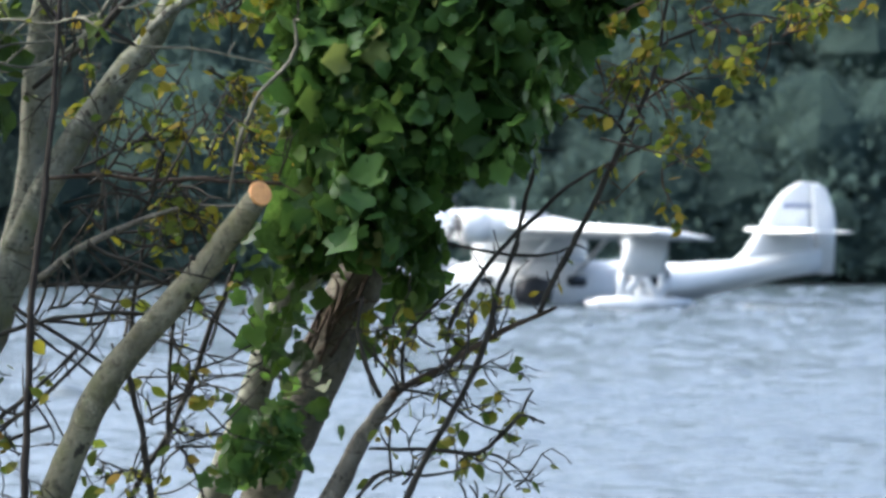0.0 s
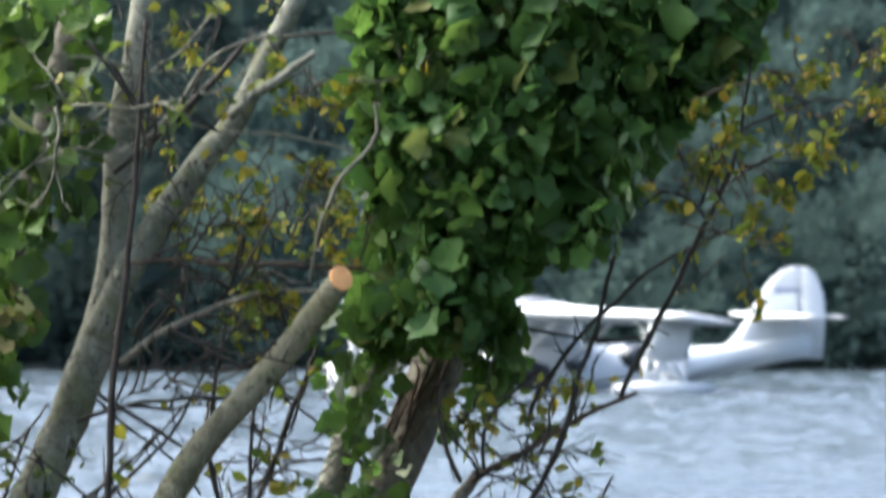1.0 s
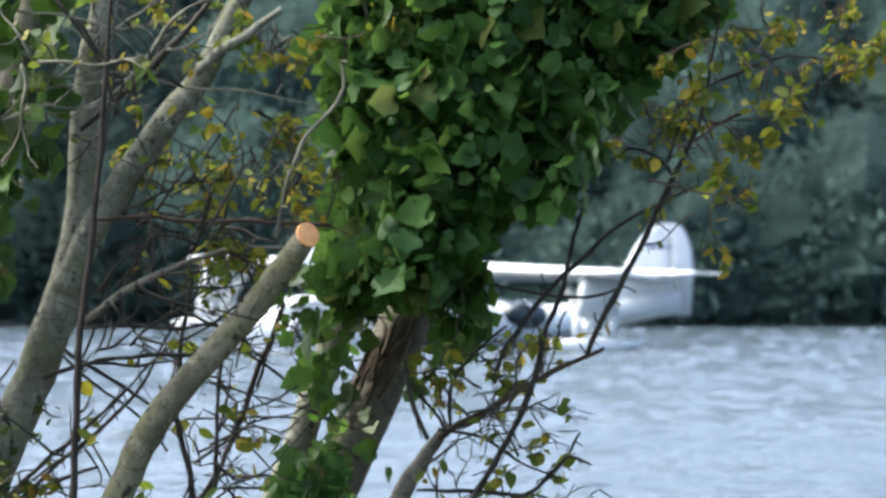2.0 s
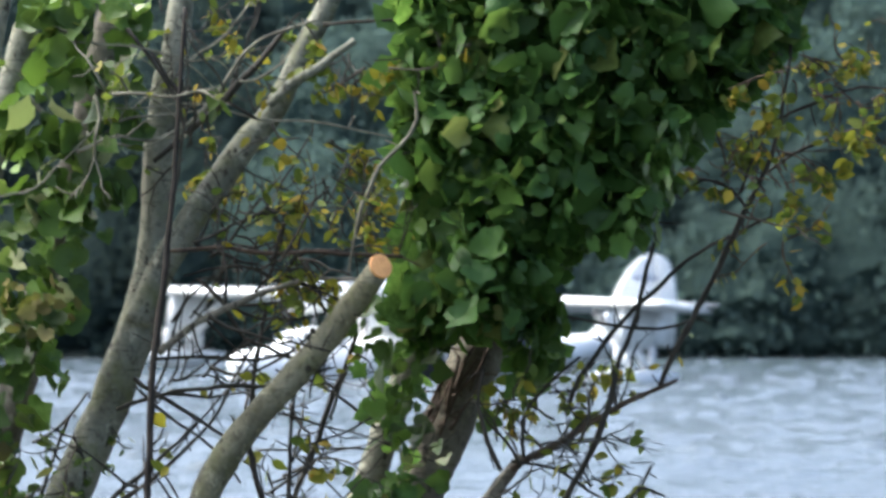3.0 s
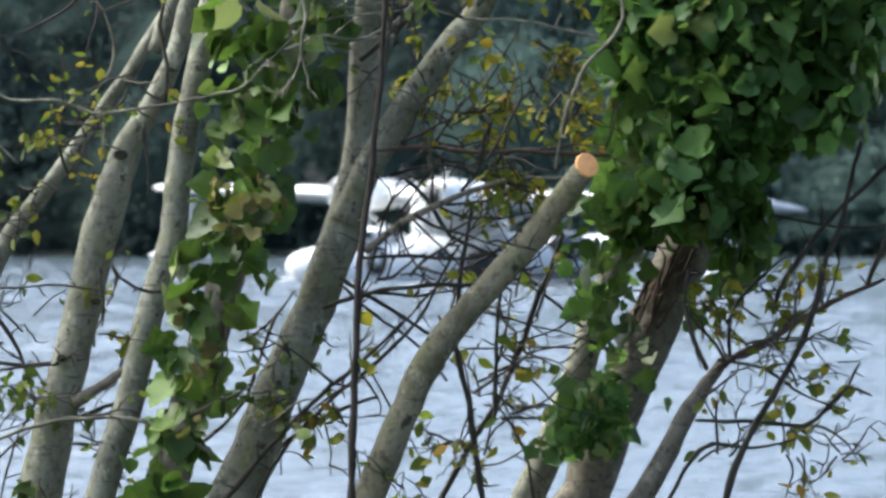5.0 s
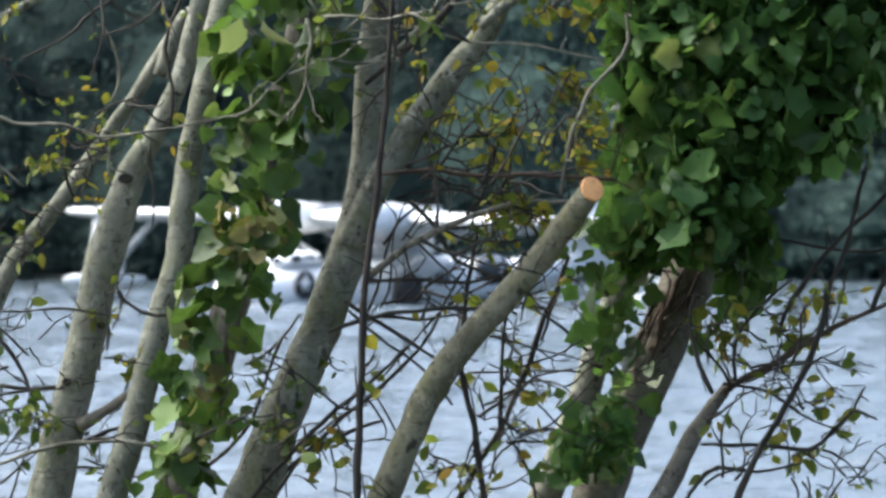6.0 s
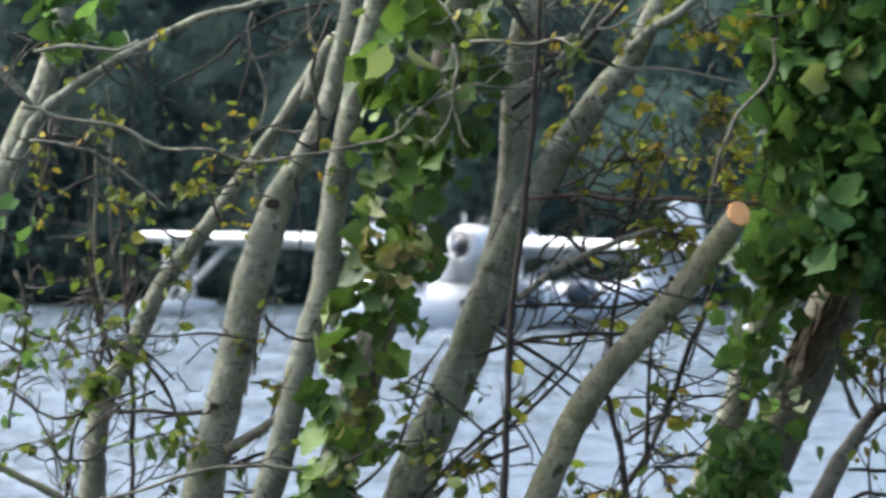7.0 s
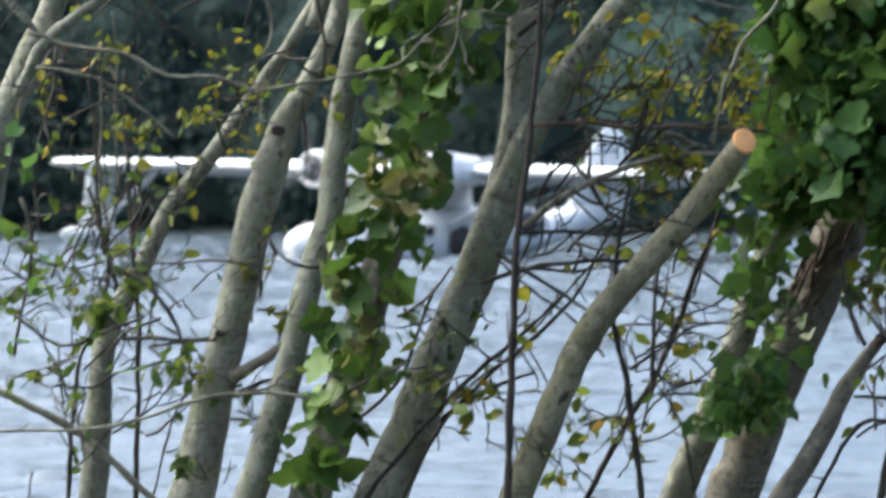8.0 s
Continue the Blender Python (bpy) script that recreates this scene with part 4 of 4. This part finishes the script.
    stem_part(tree, "branch", [(804, 60, 2.2), (820, 101, 2.8), (842, 146, 2.8), (919, 151, 3.4), (994, 101, 3.9), (1074, -4, 3.4), (1144, -44, 2.8), (1200, -60, 2.2)], 8.92, TWIG_PALE, sides=7)
    stem_part(tree, "branch", [(860, -40, 3.9), (904, 16, 3.9), (949, 86, 3.12), (960, 150, 2.34)], 8.9, TWIG, sides=6)
    stem_part(tree, "branch", [(1205, -49, 3.9), (1284, -54, 3.12), (1384, -66, 2.34)], 9.05, TWIG, sides=6)
    stem_part(tree, "branch", [(930, 70, 2.8), (969, 16, 2.8), (1034, -34, 2.2), (1080, -90, 1.7)], 8.95, TWIG_PALE, sides=6)
    stem_part(tree, "branch", [(740, -20, 1.7), (800, -15, 2.2), (880, -10, 2.2), (960, 15, 1.7), (1010, 60, 1.1)], 8.9, TWIG_PALE, sides=6)
    rng = random.Random(6)
    brush(tree, "twig", [(9, 940, 330, 1180, 420, 0.6, 0.1), (8, 930, 480, 1080, 430, 0.5, 0.3), (8, 900, 600, 1020, 560, 0.6, 0.2), (6, 1090, 380, 1240, 360, 0.5, 0.2), (5, 950, 200, 1040, 80, -0.2, 0.6)],
          9.0, TWIG, rng, TURNING_MESHES, (13, 26), 0.2, (90, 230), (1.8, 3.6))
    brush(tree, "twig", [(14, 1090, 130, 1290, 190, 0.3, -0.4), (14, 1010, 300, 1290, 330, 0.2, 0.3), (15, 1160, 335, 1180, 410, 0.0, -0.5), (8, 1120, 60, 1320, 20, 0.4, -0.1), (8, 1180, 220, 1290, 250, 0.3, -0.5)],
          9.05, TWIG, rng, TURNING_MESHES, (14, 32), 0.85, (70, 150), (1.2, 2.0))
    brush(tree, "twig", [(9, 900, -70, 1150, -20, 0.2, -0.3), (6, 930, 60, 1010, 160, 0.3, 0.2), (9, 1150, -60, 1330, 60, 0.2, -0.4), (5, 990, 150, 1090, 230, 0.3, -0.3)],
          9.2, TWIG, rng, TURNING_MESHES, (16, 34), 0.8, (60, 140), (1.2, 2.0))
    brush(tree, "twig", [(7, 775, 680, 735, 800, 0.0, -0.5), (8, 745, 800, 800, 670, 0.3, -0.4)], 9.04, TWIG, rng, GREEN_MESHES, (10, 24), 2.2, (40, 100))


def build_sawn_tree():
    tree = tree_thing("olive-grey limb sawn off fresh at its end")
    rows = [(905, 1010, 29), (957, 882, 27), (994, 800, 26), (1012, 755, 26), (1045, 700, 26), (1130, 600, 24), (1218, 500, 23.5), (1255, 450, 22.5, 8.92), (1300, 388, 21.5, 8.87)]
    stem_part(tree, "limb", rows, 8.95, BARK_OLIVE, True, 16)
    c = at(1307, 379, 8.865)
    face = Shape()
    for w, h in ((1.0, 0.0), (0.97, 0.004), (0.5, 0.005)):
        face.v += [(w * 0.0225 * math.cos(g * math.pi / 12) * (1 + 0.03 * math.sin(3 * g)), w * 0.0225 * math.sin(g * math.pi / 12), h) for g in range(24)]
    face.f = [(j * 24 + i, j * 24 + (i + 1) % 24, j * 24 + 24 + (i + 1) % 24, j * 24 + 24 + i) for j in range(2) for i in range(24)] + [tuple(range(48, 72))]
    cut = part("sawn_face", face, SAWN, tree, "fresh orange-buff saw cut", False)
    cut.matrix_basis = Matrix.Translation(c) @ Vector((0.5, -0.8, 0.33)).to_track_quat("Z", "Y").to_matrix().to_4x4()
    stem_part(tree, "branch", [(1252, 388, 2.34), (1260, 335, 3.12), (1275, 270, 3.9), (1308, 200, 3.9), (1340, 165, 3.51), (1372, 118, 3.9), (1366, 70, 1.56)], 8.93, TWIG_PALE, sides=7)
    stem_part(tree, "knot", [(1185, 498, 6.24), (1188, 490, 4.68)], 8.91, TWIG, sides=7)


def build_sapling():
    tree = tree_thing("straight dark leafless sapling", "sapling", "sapling")
    stem_part(tree, "stem", [(890, 1080, 7), (893, 880, 7), (898, 700, 6.5), (906, 550, 6), (925, 400, 5.5), (940, 250, 5), (950, 100, 4.5), (962, -80, 3.5)], 8.8, TWIG_BLACK, True, 9, bend=0.003)
    stem_part(tree, "twig", [(938, 270, 2.34), (955, 180, 2.34), (965, 60, 1.95), (960, -60, 1.56)], 8.8, TWIG, sides=6)


def build_thicket():
    """The bare stems and brambly twigs low between the trunks."""
    rng = random.Random(7)
    shrub = tree_thing("tangle of dark shrub stems with few yellowing leaves", "shrub", "shrub")

    def stem(k, r):
        r = [(a, b, w * 0.76) for a, b, w in r]
        stem_part(shrub, "stem", r, 9.1 + rng.gauss(0, 0.1), TWIG, r[0][1] > 885, 7)

    stem(0, [(1130, 1040, 8), (1112, 890, 8), (1095, 780, 7.5), (1077, 700, 7), (1080, 610, 6), (1092, 520, 5.5), (1104, 450, 4)])
    stem(1, [(1085, 900, 8), (1130, 830, 8), (1165, 765, 7.5), (1205, 660, 7), (1240, 560, 6.5), (1265, 500, 5)])
    stem(2, [(1140, 830, 6), (1150, 700, 5), (1152, 620, 5), (1165, 560, 3)])
    stem(3, [(760, 900, 5), (850, 800, 5), (925, 738, 5), (1005, 655, 4), (1060, 560, 3.5), (1085, 520, 3)])
    stem(4, [(640, 1010, 7), (745, 880, 6), (830, 790, 6), (905, 730, 5), (985, 655, 4)])
    stem(5, [(870, 590, 3), (930, 640, 4), (1010, 700, 3.5), (1060, 760, 3)])
    stem(6, [(1090, 705, 3), (1180, 702, 3), (1290, 702, 3)])
    stem(7, [(1120, 560, 3), (1200, 590, 3.5), (1260, 630, 4), (1300, 665, 4)])
    stem(8, [(1220, 1000, 4), (1200, 900, 4), (1165, 830, 4), (1130, 870, 3)])
    stem(9, [(1185, 500, 3), (1135, 540, 4), (1070, 570, 4), (1000, 640, 3), (930, 720, 2.5)])
    stem(10, [(940, 790, 4), (880, 810, 5), (800, 850, 5), (740, 900, 5)])
    brush(shrub, "twig", [(8, 1090, 800, 1230, 620, 0.3, 0.4), (8, 1020, 640, 1240, 600, 0.2, 0.1), (7, 780, 860, 950, 700, 0.4, 0.4), (6, 1100, 900, 1200, 780, 0.4, 0.5)],
          9.15, TWIG, rng, TURNING_MESHES, (20, 40), 0.16, (90, 240), (1.6, 3.4))
    brush(shrub, "twig", [(8, 1110, 800, 1190, 780, 0.4, -0.2), (5, 1120, 690, 1200, 730, 0.3, -0.3), (6, 1060, 860, 1110, 890, -0.3, -0.3), (9, 790, 790, 880, 850, -0.2, -0.2), (8, 800, 900, 1100, 990, 0.1, 0.4)],
          9.0, TWIG, rng, TURNING_MESHES, (18, 38), 0.36, (50, 110), (1.4, 2.2))
    low = tree_thing("thin tangled undergrowth with small green and yellow leaves", "undergrowth", "shrub")

    def stem(k, r):
        r = [(a, b, w * 0.76) for a, b, w in r]
        stem_part(low, "stem", r, 9.25 + rng.gauss(0, 0.12), TWIG_PALE if k in (4, 5) else TWIG, r[0][1] > 885, 7)

    stem(0, [(225, 1040, 7), (229, 860, 7), (230, 700, 6.5), (222, 560, 6), (212, 420, 5), (206, 250, 4)])
    stem(1, [(105, 1040, 6), (112, 880, 6), (128, 760, 5), (160, 690, 5), (178, 600, 5), (160, 520, 4), (140, 460, 3)])
    stem(2, [(140, 1040, 8), (160, 880, 8), (185, 740, 7), (196, 660, 7), (176, 590, 6), (156, 480, 4)])
    stem(3, [(205, 610, 5), (250, 640, 6), (285, 680, 5.5), (312, 740, 5), (330, 800, 3)])
    stem(4, [(-80, 795, 11), (-10, 829, 10), (60, 862, 10), (120, 899, 10), (180, 945, 9), (255, 1015, 9), (310, 1080, 8)])
    stem_part(low, "stem", [(-40, 895, 3), (120, 892, 3.2), (250, 870, 3.4), (340, 838, 3.6), (470, 826, 3.6), (560, 846, 3.2), (640, 890, 3)], 8.9, TWIG_PALE, sides=7)
    stem(6, [(200, 730, 5), (260, 728, 5.5), (340, 732, 5), (400, 724, 3)])
    stem(7, [(10, 690, 4), (90, 745, 4), (160, 722, 5), (240, 690, 4)])
    stem(8, [(200, 598, 3), (300, 596, 3), (400, 592, 3), (470, 610, 2)])
    stem(9, [(20, 480, 5), (40, 540, 5), (30, 640, 4), (10, 760, 4)])
    stem(10, [(560, 760, 3), (640, 770, 4), (720, 800, 4)])
    stem(11, [(560, 930, 5), (640, 860, 5), (700, 790, 5), (760, 640, 4)])
    stem(12, [(260, 1000, 3), (290, 880, 3), (340, 780, 3), (380, 690, 2)])
    stem(13, [(690, 690, 4), (740, 660, 4), (790, 600, 3)])
    stem(14, [(140, 210, 4), (150, 330, 4), (160, 470, 5), (170, 580, 5)])
    stem(15, [(85, 210, 5), (82, 280, 5), (60, 350, 4), (45, 440, 3)])
    for rows in ([(185, 150, 2), (192, 240, 2.5), (190, 330, 3), (196, 470, 3)], [(232, 190, 2), (228, 300, 2.5), (236, 420, 3), (226, 540, 3)],
                 [(158, 205, 2.5), (166, 310, 3), (163, 420, 3), (178, 540, 4)], [(252, 330, 2), (232, 420, 2.5), (222, 520, 3)]):
        stem_part(low, "stem", rows, 9.3, TWIG_PALE if rows[0][0] < 200 else TWIG, False, 6)
    brush(low, "twig", [(6, 390, 300, 440, 400, 0.1, 0.1), (5, 240, 370, 310, 420, 0.2, -0.1), (3, 160, 400, 200, 430, 0.1, -0.3), (3, 30, 320, 60, 350, 0.1, -0.2)],
          9.05, TWIG, rng, TURNING_MESHES, (16, 30), 0.6, (40, 90), (1.2, 2.0))
    brush(low, "twig", [(10, 90, 880, 230, 560, 0.3, 0.5), (7, 0, 720, 120, 600, 0.3, 0.2), (7, 220, 760, 330, 640, 0.3, 0.4), (6, 150, 640, 210, 480, 0.3, 0.6), (6, 20, 980, 330, 860, 0.1, 0.8), (5, 20, 560, 60, 420, 0.2, -0.5)],
          9.2, TWIG, rng, GREEN_MESHES, (16, 34), 0.25, (90, 230), (1.5, 3.0))
    brush(low, "twig", [(9, 50, 800, 150, 720, 0.2, 0.1), (6, 300, 760, 345, 820, 0.3, -0.2), (3, 390, 870, 450, 860, 0.2, 0.2), (5, 170, 590, 220, 540, 0.3, 0.2), (6, 0, 680, 60, 560, 0.0, 0.2), (6, 120, 560, 180, 440, 0.2, 0.1), (5, 300, 990, 480, 970, 0, 0.5)],
          9.1, TWIG, rng, GREEN_MESHES, (20, 40), 0.36, (50, 120), (1.2, 2.0))
    ivy = thing("ivy", "ragged ivy trailing over the thin undergrowth", "ivy")
    ivy_coat(ivy, [(350, -20, 110), (420, -30, 60), (560, -30, 80), (700, -40, 50), (780, -40, 20)], 9.0, 0.05, 18, 0, (22, 40), IVY_MESHES, 18)


def build_ivy_tree():
    tree = tree_thing("leaning trunk smothered in dark glossy ivy")
    stem_part(tree, "trunk", [(1187, 1010, 31), (1203, 970, 31), (1246, 870, 30), (1281, 780, 29), (1307, 700, 28), (1336, 620, 27), (1372, 520, 26), (1425, 400, 24)], 9.32, BARK, True)
    stem_part(tree, "trunk", [(1282, 1020, 49), (1309, 950, 48), (1334, 880, 47), (1364, 800, 47), (1408, 700, 47), (1450, 600, 48), (1476, 545, 49), (1560, 330, 48), (1650, 150, 44), (1760, -20, 38), (1860, -180, 32)], 9.28, BARK_BROWN, True, 18, wobble=0.22)
    rng = random.Random(9)
    for k in range(11):
        b, off, drift = rng.uniform(570, 690), rng.uniform(-0.95, 0.9), rng.uniform(-0.12, 0.2)
        rows = []
        for i in range(6):
            mid = 1390 + (728 - b) * 0.45
            rows.append((mid + off * 42, b, rng.uniform(2.2, 5), 9.275 - 0.05 * math.sqrt(max(0.0, 1 - off * off)) - 0.005))
            b, off = b - rng.uniform(14, 34), max(-1.0, min(1.0, off + drift + rng.uniform(-0.15, 0.15)))
        stem_part(tree, "ivy_stem", rows, 9.2, TWIG_RED, False, 6)
    ivy = thing("ivy", "dense dark glossy ivy mass on a leaning trunk", "ivy")
    mass = [(-170, 1350, 2090), (-110, 1348, 2060), (-20, 1340, 2025), (50, 1340, 1975), (100, 1338, 1925), (130, 1340, 1850), (190, 1345, 1790), (260, 1355, 1765), (310, 1365, 1720),
            (345, 1370, 1640), (390, 1360, 1605), (440, 1345, 1600), (485, 1330, 1590)]
    ivy_coat(ivy, mass, 9.1, 0.2, 900, 4200, (14, 72), IVY_MESHES, 31, spread=2.1, few=2.3)
    fringe = thing("ivy", "loose hanging ivy fringe at the edge of the dark ivy mass", "ivy")
    ivy_coat(fringe, [(110, 1800, 1880), (240, 1765, 1825), (310, 1710, 1795), (335, 1660, 1720)], 9.0, 0.1, 64, 10, (24, 54), IVY_MESHES, 36, spread=0.7, yaw=1.1)
    rng = random.Random(37)
    for k in range(70):
        b = rng.uniform(110, 330)
        l, r = outline([(100, 1800, 1885), (240, 1760, 1835), (335, 1690, 1800)], b)
        m = leaf_pose(rng, at(rng.uniform(l, r), b, 8.95 + rng.gauss(0, 0.05)), rng.uniform(20, 44) / 1000, 0.45) @ Matrix.Rotation(rng.choice((-1, 1)) * rng.uniform(0.8, 1.35), 4, "Z")
        hang_leaf(rng.choice(GLOSSY_MESHES), fringe, m, "leaf")
    more = thing("ivy", "hanging ivy lobe below the dark ivy mass", "ivy")
    ivy_coat(more, [(430, 1290, 1400), (480, 1248, 1420), (560, 1245, 1405), (610, 1290, 1400), (690, 1300, 1370), (740, 1300, 1350)], 9.12, 0.1, 56, 22, (20, 56), IVY_LIGHT_MESHES, 32, spread=1.6)
    lobe = thing("ivy", "hanging ivy lobe beside bare ivy stems", "ivy")
    ivy_coat(lobe, [(430, 1510, 1625), (500, 1525, 1635), (560, 1545, 1610), (600, 1550, 1590)], 9.1, 0.1, 40, 14, (22, 62), IVY_LIGHT_MESHES, 33, spread=1.6)
    low = thing("ivy", "low patch of dark ivy on a trunk", "ivy")
    ivy_coat(low, [(740, 1300, 1345), (780, 1270, 1370), (840, 1240, 1375), (890, 1225, 1350)], 9.15, 0.09, 110, 50, (14, 44), IVY_MESHES, 34, spread=1.8)
    strays = thing("ivy", "stray turning ivy leaves low on a trunk", "ivy")
    ivy_coat(strays, [(620, 1390, 1500), (800, 1360, 1480)], 9.18, 0.05, 7, 0, (28, 50), IVY_LIGHT_MESHES, 35)


def build_right_shrub():
    rng = random.Random(10)
    shrub = tree_thing("spindly shrub with reddish stems and yellowing leaves", "shrub", "shrub")
    stem_part(shrub, "trunk", [(1376, 1010, 23), (1408, 960, 21), (1455, 880, 19), (1490, 810, 16), (1522, 762, 13), (1546, 730, 10), (1560, 712, 7)], 9.1, BARK_BROWN, True, 12)
    stem_part(shrub, "stem", [(1540, 736, 7), (1575, 712, 6.5), (1630, 688, 6), (1700, 640, 5.5), (1760, 612, 4.5), (1805, 592, 4), (1832, 580, 3)], 9.08, TWIG_RED, False, 8)

    def stem(k, r):
        r = [(a, b, w * 0.76) for a, b, w in r]
        stem_part(shrub, "stem", r, 9.1 + rng.gauss(0, 0.08), TWIG, r[0][1] > 885, 7)

    stem(0, [(1540, 1050, 10), (1567, 918, 9), (1610, 830, 8.5), (1650, 762, 8), (1690, 690, 8), (1712, 620, 7.5), (1735, 540, 7), (1760, 460, 6), (1785, 360, 5), (1800, 300, 4)])
    stem(1, [(1640, 620, 6), (1680, 550, 6.5), (1725, 490, 6), (1800, 415, 5.5), (1850, 370, 4.5), (1920, 330, 4), (2000, 290, 3)])
    stem(2, [(1805, 592, 6), (1825, 540, 7), (1860, 470, 7.5), (1905, 380, 7.5), (1955, 280, 7), (1985, 215, 6), (2010, 150, 5), (2025, 60, 4), (2040, -60, 3)])
    stem(3, [(1500, 832, 4), (1585, 832, 5), (1690, 838, 5.5), (1730, 808, 5), (1770, 770, 5), (1800, 780, 3.5), (1812, 784, 2)])
    stem(4, [(1770, 770, 4), (1780, 745, 3.5), (1790, 725, 2)])
    stem(5, [(1520, 740, 6), (1500, 690, 6), (1480, 620, 5), (1490, 560, 3)])
    stem(6, [(1560, 715, 5), (1560, 650, 5), (1600, 590, 4), (1660, 540, 3)])
    stem(7, [(1540, 720, 4), (1620, 740, 4), (1700, 790, 3), (1760, 810, 2)])
    stem(8, [(1480, 918, 5), (1530, 870, 5), (1600, 880, 4), (1680, 860, 2)])
    stem(9, [(1955, 280, 4), (1930, 240, 4), (1880, 225, 3), (1840, 260, 2)])
    stem(10, [(1860, 470, 3), (1800, 490, 4), (1700, 480, 4), (1620, 465, 3)])
    stem(11, [(1985, 215, 3), (2040, 180, 4), (2110, 150, 4), (2180, 120, 3), (2240, 110, 2)])
    stem(12, [(2010, 120, 4), (2070, 90, 4), (2160, 60, 3), (2230, 70, 2)])
    brush(shrub, "twig", [(9, 1500, 820, 1640, 640, 0.4, 0.4), (7, 1500, 900, 1700, 830, 0.5, 0.2), (4, 1860, 320, 1990, 200, 0.5, 0.2), (5, 1640, 700, 1760, 600, 0.4, 0.5)],
          9.1, TWIG, rng, TURNING_MESHES, (20, 42), 0.3, (80, 190), (1.5, 3))
    brush(shrub, "twig", [(12, 1500, 700, 1770, 600, 0.2, 0.1), (5, 1640, 870, 1700, 900, 0.5, 0.1), (6, 1720, 880, 1790, 900, 0.3, 0.0), (4, 1670, 770, 1700, 740, 0.3, 0.3), (6, 1500, 640, 1620, 580, 0.3, 0.3)],
          9.0, TWIG, rng, TURNING_MESHES, (18, 38), 0.5, (50, 110), (1.3, 2.2))
    brush(shrub, "twig", [(14, 1880, 230, 2010, 150, 0.2, 0.1), (10, 1990, 260, 2040, 200, -0.1, 0.3), (16, 2050, 70, 2270, 90, 0.2, -0.1), (7, 1980, 60, 2060, 0, 0.2, 0.2), (3, 1985, 360, 2030, 320, 0.1, -0.6), (6, 2080, 20, 2280, 10, 0.2, 0.1)],
          9.05, TWIG_RED, rng, TURNING_MESHES, (14, 32), 1.0, (50, 120), (1.2, 2.0))


# ---- build ----
build_ground()
water = build_water()
build_far_woods()
boat, propellers = build_flying_boat()
build_left_tree()
build_triple_tree()
build_ivy_stem()
build_forked_tree()
build_sawn_tree()
build_sapling()
build_thicket()
build_ivy_tree()
build_right_shrub()
motions()
